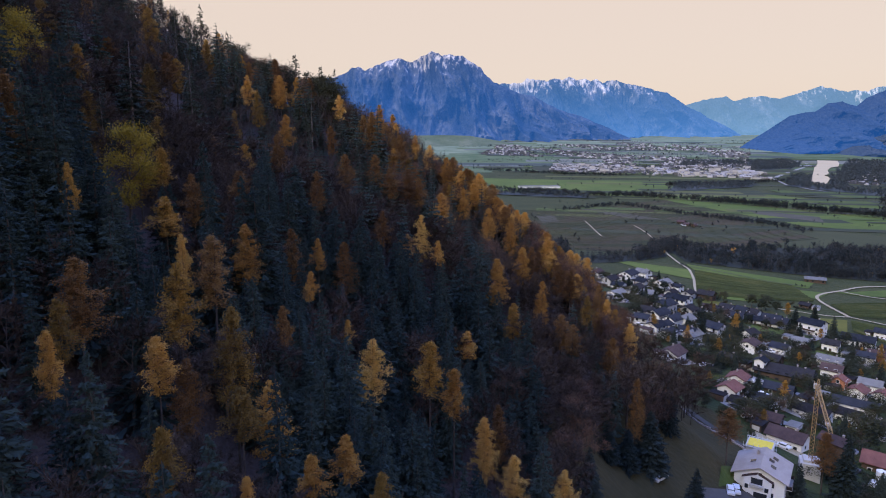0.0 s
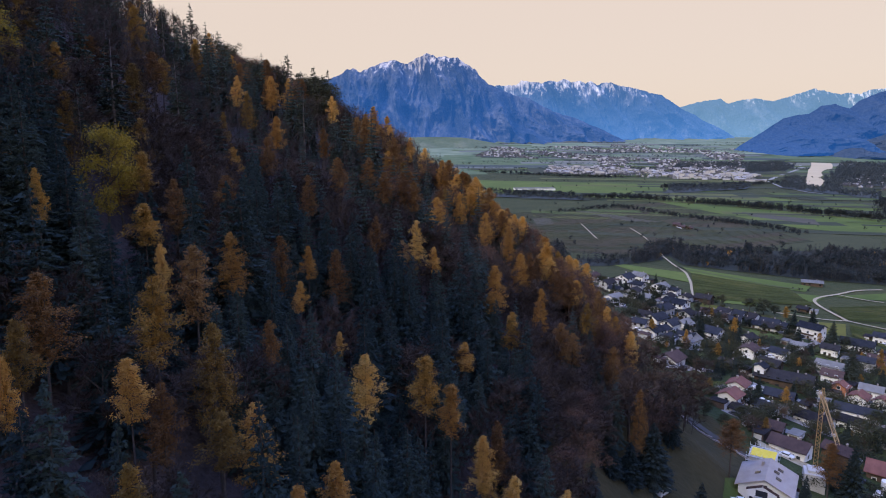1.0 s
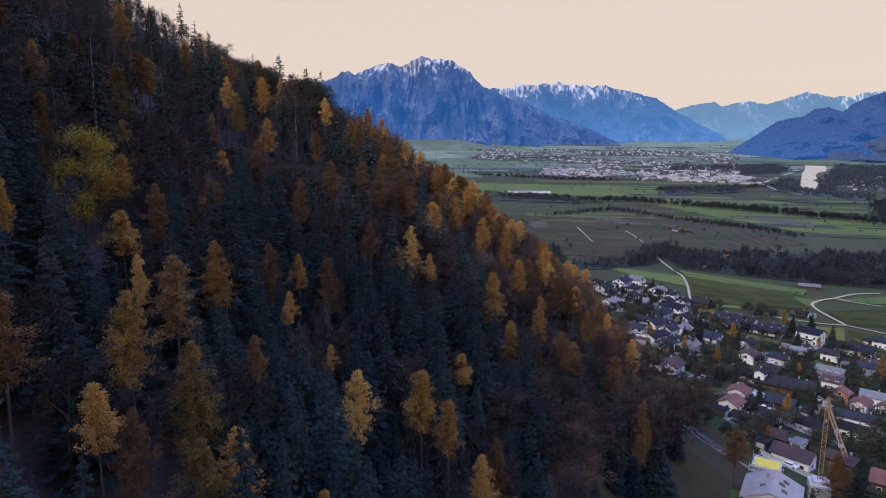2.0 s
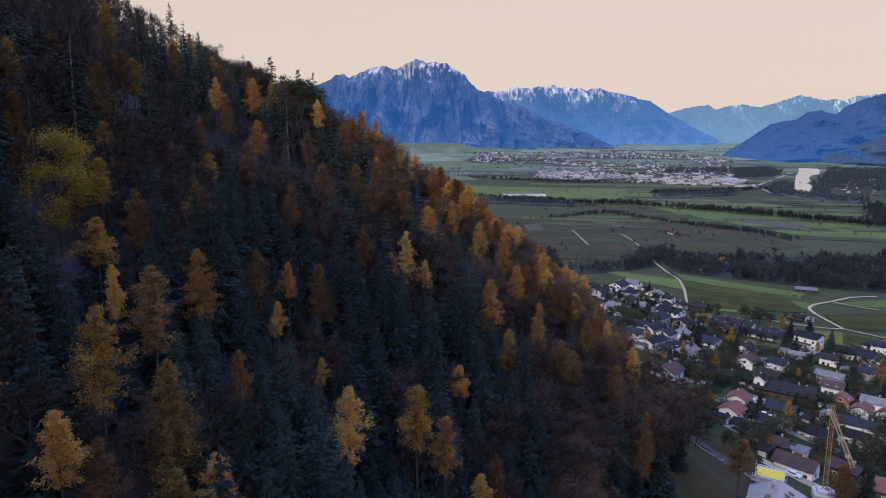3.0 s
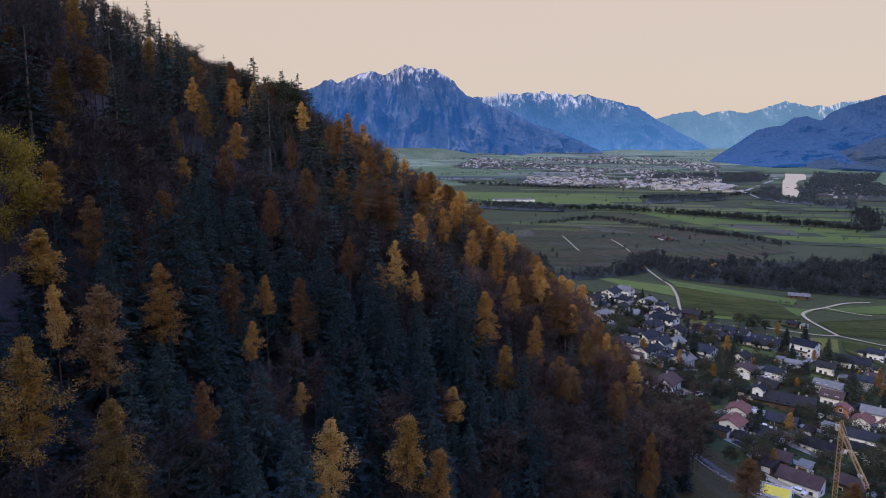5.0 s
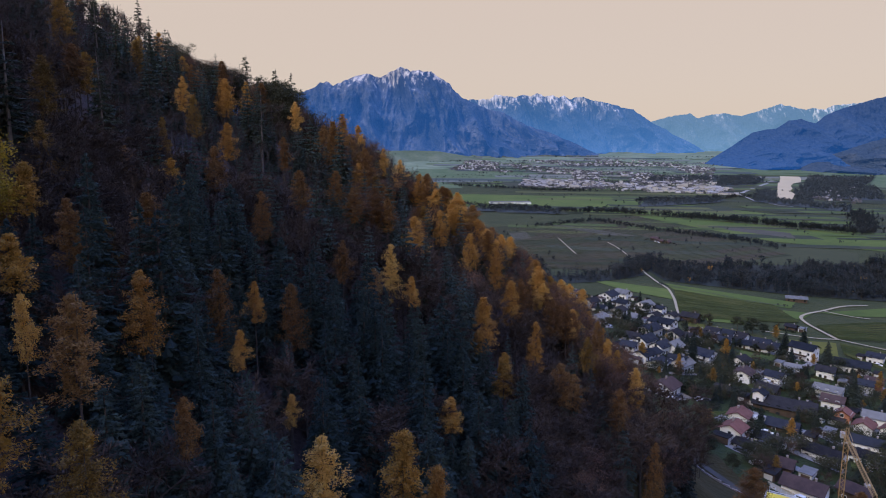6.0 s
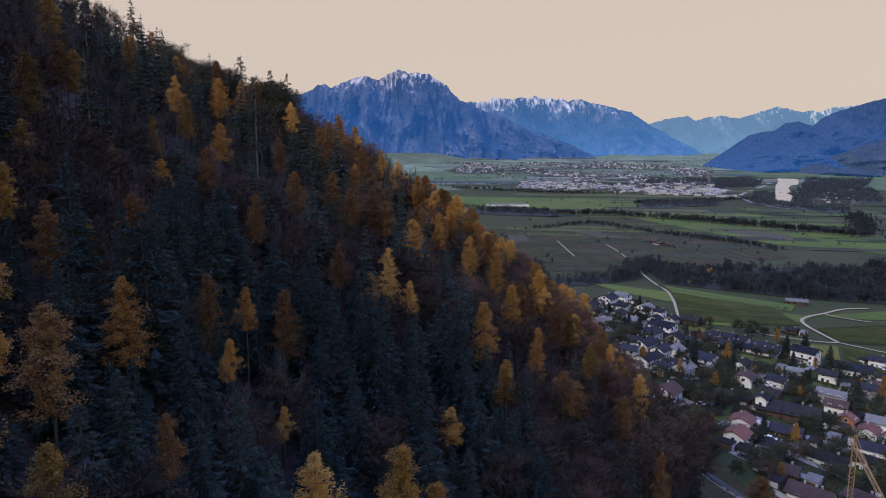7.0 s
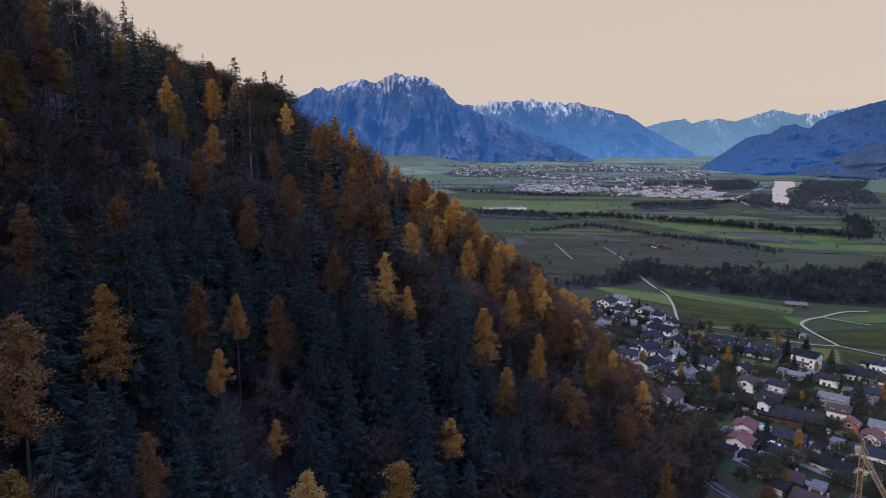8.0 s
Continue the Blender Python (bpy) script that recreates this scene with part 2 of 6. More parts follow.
# ---- lay of the land
# ---- terrain height, used by everything that stands on it
def smax(a, b, k):
    return 0.5 * (a + b + np.sqrt((a - b) ** 2 + k * k))
def edge_y(x):
    return np.interp(x, [-160, -76, -16, 8, 23, 47, 70, 100], [274, 250, 228, 217, 201, 182, 166, 140])
def height(x, y):
    """Height of the ground: a flat valley, a village fan and the wooded spur."""
    x, y = np.asarray(x, float), np.asarray(y, float)
    fan = np.where(x > 85, 29.5 * np.exp(-np.maximum(x - 85, 0) / 108), 29.5 + 0.27 * np.minimum(85 - x, 60))
    fan = fan / (1 + (np.maximum(y, 0) / 680) ** 6) / (1 + np.exp((-x - 330) / 60))
    rise = 112 * np.clip((y - 2400) / 2400, 0, None) + 60 * np.clip((x - 2300) / 1500, 0, None) ** 2
    X, Y = np.clip(x, -200, 140) / 100, np.clip(y, -100, 260) / 100
    spur = 52.8 + 3 * Y + 7.8 * Y * Y + X * (27.5 * Y - 107.2) + 9 * X * X
    spur = spur + 2.0 + 5.0 / (1 + np.exp(np.clip(-(x + 12) / 12, -50, 50))) / (1 + np.exp(np.clip((x - 50) / 6, -50, 50))) + 4.0 * np.exp(-((x - 25) / 40) ** 2 - ((y - 185) / 40) ** 2)
    over = (y - edge_y(x)) / 7
    spur = spur - 7 * 1.15 * np.where(over > 30, over, np.log1p(np.exp(np.minimum(over, 30))))
    spur = spur + 2.5 * np.sin(x * 0.071 + 1.3) * np.sin(y * 0.053) + 1.2 * np.sin(x * 0.19 + y * 0.13)
    return smax(fan + rise, spur, 6.0) - 1.0 - 2.6 * np.exp(-((x - 78) / 11) ** 2 - ((y - 143) / 11) ** 2)

def ground(x, y):
    return float(height(x, y))


rng = np.random.default_rng(11)


def mesh_of(name, verts, faces, mats, index=None, smooth=False):
    me = bpy.data.meshes.new(name)
    me.from_pydata(np.asarray(verts, float).tolist(), [], [tuple(map(int, f)) for f in faces])
    for m in mats:
        me.materials.append(m)
    if index is not None:
        me.polygons.foreach_set("material_index", index)
    if smooth:
        me.polygons.foreach_set("use_smooth", [True] * len(me.polygons))
    me.update()
    return me


def child(name, me, parent, m=None, label=""):
    ob = new(name, me)
    ob.parent = parent
    if m is not None:
        ob.matrix_basis = m
    return tagged(ob, label)


def part(name, bm, mat, parent, label="", m=None):
    me = bpy.data.meshes.new(name)
    bm.to_mesh(me)
    bm.free()
    me.materials.append(mat)
    return child(name, me, parent, m, label)


def box(bm, cx, cy, cz, sx, sy, sz, m=None):
    """A box standing on cz."""
    t = Matrix.Translation((cx, cy, cz + sz / 2)) @ Matrix.Diagonal((sx, sy, sz, 1))
    bmesh.ops.create_cube(bm, size=1.0, matrix=(m @ t) if m is not None else t)


def steps(spans):
    out = []
    for a, b, s in spans:
        out += list(np.arange(a, b, s))
    return np.array(out)


gx = steps([(-4200, -1200, 200), (-1200, -300, 60), (-300, -140, 16), (-140, 440, 4.0), (440, 900, 23), (900, 4400, 110)])
gy = steps([(-900, -120, 60), (-120, -20, 10), (-20, 620, 4.0), (620, 1300, 17), (1300, 4990, 90)])
GX, GY = np.meshgrid(gx, gy)
GZ = height(GX, GY)
nx, ny = len(gx), len(gy)
quads = [(j * nx + i, j * nx + i + 1, (j + 1) * nx + i + 1, (j + 1) * nx + i) for j in range(ny - 1) for i in range(nx - 1)]
valley = height(GX, GY * 0 + 600)
wooded = (GX < np.interp(GY, [60, 105, 115, 125, 134, 145, 158, 172, 190, 215, 300], [14, 25, 27, 31, 40, 49, 58, 64, 68, 76, 98]) - 12) & (GY < 420) & (GX > -700)
ground_ob = new("ground", mesh_of("ground", np.stack([GX, GY, GZ], -1).reshape(-1, 3), quads, [GRASS, LITTER, HAZED_FLOOR, LAWN, HAZED_FARLAND, GARDEN],
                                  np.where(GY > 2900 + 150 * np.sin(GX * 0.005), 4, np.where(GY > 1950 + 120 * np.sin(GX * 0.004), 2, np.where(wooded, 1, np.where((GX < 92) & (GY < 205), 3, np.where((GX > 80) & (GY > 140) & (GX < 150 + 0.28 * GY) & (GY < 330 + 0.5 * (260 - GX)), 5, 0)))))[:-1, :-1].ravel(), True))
tagged(ground_ob, "green valley floor rising into a leaf-covered wooded hillside", "ground", kind="structure")


def drape(name, corners, mat, label, lift=0.12, n=24, category="field"):
    """A field laid over the ground between four corners."""
    a, b, c, d = [np.array(p, float) for p in corners]
    v, f = [], []
    for j in range(n + 1):
        for i in range(n + 1):
            s, t = i / n, j / n
            p = (a * (1 - s) + b * s) * (1 - t) + (d * (1 - s) + c * s) * t
            far = lift + 0.0002 * float(np.hypot(*p))
            v.append((p[0], p[1], ground(*p) + far))
    w = n + 1
    f = [(j * w + i, j * w + i + 1, (j + 1) * w + i + 1, (j + 1) * w + i) for j in range(n) for i in range(n)]
    return tagged(new(name, mesh_of(name, v, f, [mat], smooth=True)), label, category, kind="structure")


def smooth_line(points, step=4.0):
    p = np.array(points, float)
    t = np.arange(len(p))
    k = max(2, int(np.hypot(*np.diff(p, axis=0).T).sum() / step))
    q = np.linspace(0, len(p) - 1, k)
    out = np.stack([np.interp(q, t, p[:, 0]), np.interp(q, t, p[:, 1])], 1)
    for _ in range(6):
        out[1:-1] = (out[:-2] + 2 * out[1:-1] + out[2:]) / 4
    return out


def ribbon(name, points, width, mat, label, lift=0.5, category="road"):
    p = smooth_line(points)
    d = np.gradient(p, axis=0)
    d /= np.linalg.norm(d, axis=1)[:, None] + 1e-9
    side = np.stack([-d[:, 1], d[:, 0]], 1) * width / 2
    v = []
    for q, s in zip(p, side):
        far = (lift if np.hypot(*q) > 300 else 0.22) + 0.0003 * float(np.hypot(*q))
        for e in (q + s, q, q - s):
            v.append((e[0], e[1], ground(*e) + far))
    f = [(3 * i + k, 3 * i + k + 1, 3 * i + k + 4, 3 * i + k + 3) for i in range(len(p) - 1) for k in range(2)]
    return tagged(new(name, mesh_of(name, v, f, [mat], smooth=True)), label, category, kind="structure")


VINEYARDS = [
    ((106, 989), (408, 1173), (433, 732), (84, 570)),
    ((210, 526), (267, 481), (257, 433), (173, 427)),
    ((265, 427), (335, 443), (303, 389), (259, 395)),
    ((252, 384), (284, 364), (246, 313), (239, 361)),
    ((522, 750), (354, 964), (290, 700), (470, 673)),
]
MEADOWS = [
    ((101, 1753), (522, 1630), (729, 1056), (115, 1368)),
    ((394, 1225), (707, 873), (594, 730), (475, 845)),
    ((476, 1372), (763, 1107), (687, 994), (441, 1270)),
    ((111, 959), (141, 964), (134, 864), (105, 839)),
    ((120, 2457), (383, 2502), (413, 2196), (126, 2196)),
    ((137, 555), (207, 530), (194, 486), (162, 509)),
    ((214, 558), (294, 498), (277, 476), (211, 527)),
    ((195, 440), (218, 435), (214, 421), (189, 422)),
    ((258, 472), (286, 463), (264, 442), (258, 449)),
    ((292, 466), (366, 486), (344, 456), (307, 456)),
]
OLIVES = [
    ((170, 414), (199, 403), (191, 386), (164, 389)),
    ((217, 389), (251, 386), (233, 357), (218, 365)),
]
STUBBLES = [
    ((209, 1050), (248, 1020), (314, 898), (270, 908)),
    ((135, 919), (162, 938), (158, 870), (130, 836)),
    ((483, 1024), (548, 932), (521, 872), (473, 965)),
]
LAWNS = [
    ((165, 339), (182, 335), (201, 360), (182, 363)),
    ((109, 270), (114, 270), (123, 291), (117, 289)),
    ((104, 238), (115, 241), (122, 256), (111, 251)),
    ((184, 305), (194, 306), (205, 323), (195, 322)),
    ((142, 283), (148, 283), (156, 297), (149, 296)),
    ((67, 144), (72, 147), (77, 157), (71, 152)),
    ((142, 217), (145, 217), (152, 225), (147, 225)),
]
PALES = [
    ((372, 2502), (466, 2479), (483, 2574), (391, 2599)),
    ((755, 2599), (840, 2599), (874, 2702), (784, 2702)),
    ((521, 2434), (584, 2413), (605, 2502), (540, 2502)),
]
for k, q in enumerate(VINEYARDS):
    drape("vineyard_field", q, GRASS if k in (1, 2, 3) else VINE_GROUND, "brown-green autumn vineyard field on the valley floor", 0.10)
for q in MEADOWS:
    drape("meadow_field", q, MEADOW, "bright green mown meadow on the valley floor", 0.22)
for q in OLIVES:
    drape("dry_field", q, OLIVE_GRASS, "yellowish olive dry grass field below the woods", 0.32)
for q in STUBBLES:
    drape("stubble_field", q, STUBBLE, "pale grey stubble field among vineyards", 0.42)
for q in LAWNS:
    drape("lawn", q, VILLAGE_LAWN, "green mown lawn between village houses", 0.15, 16, "lawn")
for q in PALES:
    drape("covered_field", q, GRAVEL, "pale covered crop field at the edge of town", 0.6, 8)
# narrow strips of crops between the hedgerows
VINE_STRIPS = [material("vineyard_strip_ground", c, 0.95, 0.03, 10) for c in ([(0.0360, 0.0367, 0.0170), (0.0528, 0.0497, 0.0229)], [(0.0504, 0.0410, 0.0221), (0.0720, 0.0572, 0.0306)], [(0.0264, 0.0335, 0.0145), (0.0408, 0.0464, 0.0187)],
                                                                     [(0.0408, 0.0454, 0.0170), (0.0588, 0.0594, 0.0229)], [(0.0480, 0.0367, 0.0221), (0.0648, 0.0497, 0.0289)])]
strip_rng = np.random.default_rng(5)
STRIPS = [material("crop_strip", c, 0.92, 0.02, 10) for c in ([(0.052, 0.080, 0.017), (0.080, 0.106, 0.023)], [(0.036, 0.043, 0.022), (0.052, 0.058, 0.03)],
                                                            [(0.022, 0.032, 0.016), (0.036, 0.046, 0.021)], [(0.082, 0.092, 0.024), (0.112, 0.116, 0.034)])]
# strips of vines of several ages between the hedgerows
a, b, c, d = [np.array(p, float) for p in VINEYARDS[0]]
k, t0 = 0, 0.0
while t0 < 1.0:
    t1, s0 = min(1.0, t0 + strip_rng.uniform(0.02, 0.09)), 0.0
    while s0 < 1.0:
        s1 = min(1.0, s0 + strip_rng.uniform(0.12, 0.6))
        q = [(a * (1 - s) + b * s) * (1 - t) + (d * (1 - s) + c * s) * t for s, t in ((s0, t0), (s1, t0), (s1, t1), (s0, t1))]
        drape("vineyard_strip", q, VINE_STRIPS[strip_rng.integers(5)], "strip of autumn vines on the valley floor", 0.24 + 0.01 * (k % 5), 8)
        s0, k = s1, k + 1
    t0 = t1
for k in range(90):
    y0 = strip_rng.uniform(700, 1900) if k < 40 else strip_rng.uniform(1900, 2700)
    x0, x1 = y0 * strip_rng.uniform(0.02 if k >= 40 else 0.12, 0.5), 0
    x1 = x0 + strip_rng.uniform(90, 340) * (1 if k < 40 else 2)
    deep, tilt = strip_rng.uniform(14, 46) * y0 / 1000, -0.22
    drape("crop_field", [(x0, y0), (x1, y0 + tilt * (x1 - x0)), (x1 + 6, y0 + deep + tilt * (x1 - x0)), (x0 + 6, y0 + deep)], STRIPS[k % 4],
          "narrow strip of crops on the valley floor", 0.2 + 0.01 * k, 10)
# farther crop strips, painted paler and greyer to stand for haze
HAZED_STRIPS = [material("hazed_crop_strip", c, 0.92, 0.01, 10) for c in ([(0.09, 0.13, 0.05), (0.13, 0.17, 0.07)], [(0.12, 0.135, 0.105), (0.18, 0.19, 0.15)],
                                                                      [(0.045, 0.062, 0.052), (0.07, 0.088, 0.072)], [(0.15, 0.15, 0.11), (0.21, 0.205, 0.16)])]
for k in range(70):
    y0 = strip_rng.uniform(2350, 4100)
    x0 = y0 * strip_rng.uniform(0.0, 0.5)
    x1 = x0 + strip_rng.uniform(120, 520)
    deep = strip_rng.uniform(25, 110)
    drape("crop_field", [(x0, y0), (x1, y0 - 0.08 * (x1 - x0)), (x1 + 9, y0 + deep - 0.08 * (x1 - x0)), (x0 + 9, y0 + deep)], HAZED_STRIPS[k % 4],
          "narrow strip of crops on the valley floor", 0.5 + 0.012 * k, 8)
for k in range(24):
    y0 = strip_rng.uniform(850, 1500)
    x0 = y0 * strip_rng.uniform(0.52, 0.72)
    x1 = x0 + strip_rng.uniform(120, 320)
    deep = strip_rng.uniform(14, 46) * y0 / 1000
    drape("crop_field", [(x0, y0), (x1, y0 - 0.22 * (x1 - x0)), (x1 + 6, y0 + deep - 0.22 * (x1 - x0)), (x0 + 6, y0 + deep)], STRIPS[k % 3],
          "narrow strip of crops on the valley floor", 0.62 + 0.01 * k, 8)
LANE = [(216.5, 613.0), (209.1, 562.0), (207.0, 529.9), (194.0, 486.4), (179.8, 447.7), (169.5, 413.3)]
TRACK = [(345.9, 490.1), (323.2, 487.8), (297.8, 469.9), (281.8, 462.2), (267.0, 449.5), (261.2, 432.4), (258.8, 411.5), (257.1, 393.8)]
BRANCH = [(257.1, 393.8), (244.6, 392.6), (233.2, 397.9), (215.2, 405.4)]
FARM = [(297.8, 469.9), (305.7, 453.8), (317.9, 448.7)]
TRACKB = [(257.1, 393.8), (263.7, 386.2), (270.3, 378.8), (284.2, 363.8)]
VINEPATH = [(192.4, 863.3), (187.9, 809.9), (182.1, 755.1), (178.9, 719.6)]
VINELANE = [(248.3, 830.0), (245.7, 787.7), (240.2, 739.2), (230.8, 690.2), (223.4, 649.8), (216.5, 613.0)]
HEADLAND = [(210.8, 546.4), (237.2, 522.7), (253.5, 498.3), (276.6, 483.1)]
STREET = [(162.2, 384.3), (171.3, 373.0), (183.8, 363.5), (196.7, 353.2)]
STREETB = [(109.4, 291.1), (127.3, 298.3), (146.3, 303.5), (159.8, 302.4), (184.9, 322.7), (204.8, 339.0), (216.8, 347.2)]
STREETC = [(80.6, 200.5), (81.1, 190.0), (85.6, 185.6), (90.0, 181.7), (91.2, 177.0)]
STREETD = [(59.5, 136.2), (67.8, 139.7), (87.8, 148.6)]
STREETE = [(127.2, 262.2), (133.3, 254.7), (140.4, 245.6), (153.0, 239.5), (165.5, 227.9)]
MOTORWAY = [(1407.1, 2649.5), (1425.6, 2598.5), (1410.4, 2525.6), (1370.9, 2434.4), (1256.1, 2267.3), (1069.3, 2006.6), (912.2, 1776.2)]
MOTORWAYB = [(855.8, 1978.1), (892.8, 1822.8), (875.9, 1710.7), (810.3, 1522.8), (796.5, 1385.5), (820.7, 1306.8), (829.1, 1203.9)]
for line, width, mat, label in ((LANE, 1.9, GRAVEL, "pale winding lane between meadows"), (TRACK, 2.2, GRAVEL, "pale gravel track bending through vineyards"),
                                (BRANCH, 1.6, GRAVEL, "narrow pale track along the vineyard"), (TRACKB, 1.6, GRAVEL, "narrow pale track between vineyards"), (FARM, 1.7, GRAVEL, "pale gravel farm track"),
                                (VINEPATH, 1.4, GRAVEL, "pale track through the far vineyards"), (VINELANE, 1.5, GRAVEL, "pale track leading into the tree belt"), (HEADLAND, 1.3, STUBBLE, "grassy headland track between fields"), (STREET, 3.2, ASPHALT, "grey village street with pale surface"),
                                (STREETB, 3.4, ASPHALT, "grey village street between gardens"), (STREETC, 3.0, DARK_ASPHALT, "grey hillside village road"),
                                (STREETD, 7, DARK_ASPHALT, "grey asphalt forecourt road"), (STREETE, 3.6, ASPHALT, "grey village street between houses"),
                                (MOTORWAY, 11, MOTORWAY_TOP, "pale grey motorway curving beside the river"), (MOTORWAYB, 6, MOTORWAY_TOP, "pale grey motorway crossing the plain")):
    ribbon("road", line, width, mat, label, 1.3 if line in (VINEPATH, VINELANE) else 0.5)
BANKA = [(1509.9, 2623.7), (1443.3, 2502.2), (1344.7, 2343.3), (1297.5, 2267.3), (1199.2, 2097.1), (1114.5, 1950.4), (1052.8, 1847.0), (973.0, 1710.7), (915.9, 1611.4), (882.2, 1522.8)]
BANKB = [(1577.0, 2598.5), (1526.0, 2502.2), (1428.4, 2343.3), (1354.8, 2267.3), (1243.1, 2097.1), (1162.2, 1950.4), (1091.5, 1847.0), (1025.4, 1710.7), (961.0, 1611.4), (903.5, 1522.8)]
a, b = smooth_line(BANKA, 10), smooth_line(BANKB, 10)
b = b[np.linspace(0, len(b) - 1, len(a)).round().astype(int)]
v = [(*p, ground(*p) + 2.4) for pair in zip(a, b) for p in pair]
tagged(new("water", mesh_of("water", v, [(2 * i, 2 * i + 1, 2 * i + 3, 2 * i + 2) for i in range(len(a) - 1)], [WATER])),
       "broad river with the bright sky's reflection painted in", "river", kind="structure")


# ---- mountains
def mountain(name, label, mat, dist, depth, profile, rough, base=-20.0, cols=440, rows=96, seed=0.0, spur=1.0):
    """A range whose crest runs through the profile of (sideways, height) at the given distance; ribs and gullies run down its face."""
    px, pz = np.array(profile, float).T
    xs, v = np.linspace(px[0], px[-1], cols), []
    for j in range(rows + 9):
        s = min(j / rows, 1.0)
        back = max(0, j - rows) / 8
        env = math.sin(math.pi * min(s * 0.93 + 0.05, 1)) ** 0.8
        for x in xs:
            h = np.interp(x, px, pz) - base
            bent = x + 70 * noise.noise(Vector((x * 0.004, s * 2.2, seed + 9)))
            rib = noise.ridged_multi_fractal(Vector((bent * 0.0042 * spur + 0.5 * s + seed, s * 1.3 + seed, seed)), 0.9, 2.1, 6, 1.0, 2.0) - 1.0
            cut = noise.ridged_multi_fractal(Vector((bent * 0.017 + seed, s * 2.0, seed + 5)), 0.9, 2.2, 5, 1.0, 2.0) - 1.0
            fine = noise.fractal(Vector((x * 0.03, s * 7, seed + 3)), 0.8, 2.2, 5)
            y = dist - depth * (1 - s) - (rib * 0.34 + cut * 0.07) * depth * env * min(1.0, rough * 6) + back * depth * 0.5
            z = base + h * (s ** 1.15) + rough * h * (rib * 0.34 * s * (1.06 - s) + cut * 0.10 * s * (1.1 - s) + 0.035 * fine * (0.25 + s)) - back * h
            v.append((x, y, z))
    n = cols
    f = [(j * n + i, j * n + i + 1, (j + 1) * n + i + 1, (j + 1) * n + i) for j in range(rows + 8) for i in range(n - 1)]
    return tagged(new(name, mesh_of(name, v, f, [mat], smooth=True)), label, "mountain", kind="structure")


def crest(dist, points):
    """Crest heights at a distance from (bearing, rise) given in thousandths."""
    return [(dist * a / 1000, 120 + dist * r / 1000) for a, r in points]


FAR_CREST = [(315, 18), (340, 30), (369, 42), (398, 50), (428, 54), (441, 47), (462, 53), (483, 55), (509, 51), (534, 58), (553, 64), (568, 69), (585, 66), (611, 61), (623, 64), (641, 61), (653, 68), (695, 72), (779, 80), (949, 80)]
MIDDLE_CREST = [(31, 55), (65, 65), (90, 74), (116, 74), (127, 81), (141, 79), (155, 76), (167, 81), (179, 78), (190, 83), (202, 78), (214, 81), (224, 77), (231, 80), (240, 74), (250, 78), (262, 78), (273, 74), (284, 72), (312, 65), (338, 59), (360, 47), (378, 36), (409, 20), (445, 3), (485, -12)]
GREAT_CREST = [(-345, 59), (-259, 72), (-191, 78), (-165, 82), (-148, 88), (-137, 97), (-128, 98), (-118, 92), (-101, 98), (-80, 106), (-67, 109), (-46, 106), (-29, 115), (-16, 120), (-3, 113), (14, 115), (29, 113), (41, 105), (56, 95), (66, 84), (77, 74), (90, 70), (107, 62), (138, 55), (164, 40), (185, 32), (211, 25), (238, 13), (264, 3), (299, -9), (352, -22)]
RIGHT_CREST = [(448, -29), (468, -14), (484, -4), (501, 7), (517, 18), (529, 26), (546, 30), (567, 33), (583, 44), (604, 47), (626, 40), (638, 51), (654, 59), (669, 64), (711, 76), (777, 92), (902, 105)]
SLOPE_CREST = [(572, -44), (588, -34), (610, -27), (640, -14), (670, -3), (720, 13), (786, 30), (953, 55)]
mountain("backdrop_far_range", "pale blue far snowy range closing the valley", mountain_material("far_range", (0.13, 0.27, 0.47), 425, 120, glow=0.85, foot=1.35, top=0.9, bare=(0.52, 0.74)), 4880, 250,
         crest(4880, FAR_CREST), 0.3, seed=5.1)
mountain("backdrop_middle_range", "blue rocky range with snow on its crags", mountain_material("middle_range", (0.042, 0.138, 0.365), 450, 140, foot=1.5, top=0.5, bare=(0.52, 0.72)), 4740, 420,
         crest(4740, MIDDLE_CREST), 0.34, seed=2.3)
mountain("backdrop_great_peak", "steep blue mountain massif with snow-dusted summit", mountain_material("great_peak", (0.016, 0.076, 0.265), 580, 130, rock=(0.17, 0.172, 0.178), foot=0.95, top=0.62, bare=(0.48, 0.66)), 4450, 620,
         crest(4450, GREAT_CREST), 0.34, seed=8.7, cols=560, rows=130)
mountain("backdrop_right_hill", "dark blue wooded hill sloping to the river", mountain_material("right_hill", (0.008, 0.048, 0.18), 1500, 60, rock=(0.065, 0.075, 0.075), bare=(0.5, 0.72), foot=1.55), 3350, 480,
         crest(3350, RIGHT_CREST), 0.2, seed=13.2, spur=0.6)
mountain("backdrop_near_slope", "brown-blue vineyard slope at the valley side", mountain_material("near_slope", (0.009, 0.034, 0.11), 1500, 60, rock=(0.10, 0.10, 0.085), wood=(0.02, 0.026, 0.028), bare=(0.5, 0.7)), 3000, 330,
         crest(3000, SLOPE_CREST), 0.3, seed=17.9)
mountain("backdrop_foothill", "low green foothill below the great mountain", material("hazy_pasture", [(0.07, 0.1, 0.055), (0.12, 0.15, 0.085), (0.19, 0.2, 0.14)], 0.95, 0.006, 10), 3700, 500,
         crest(3700, [(-200, -4), (-60, -4), (0, -3), (40, -4), (70, -9), (100, -14), (150, -24), (210, -50)]), 0.03, seed=21.0, cols=200, rows=40)


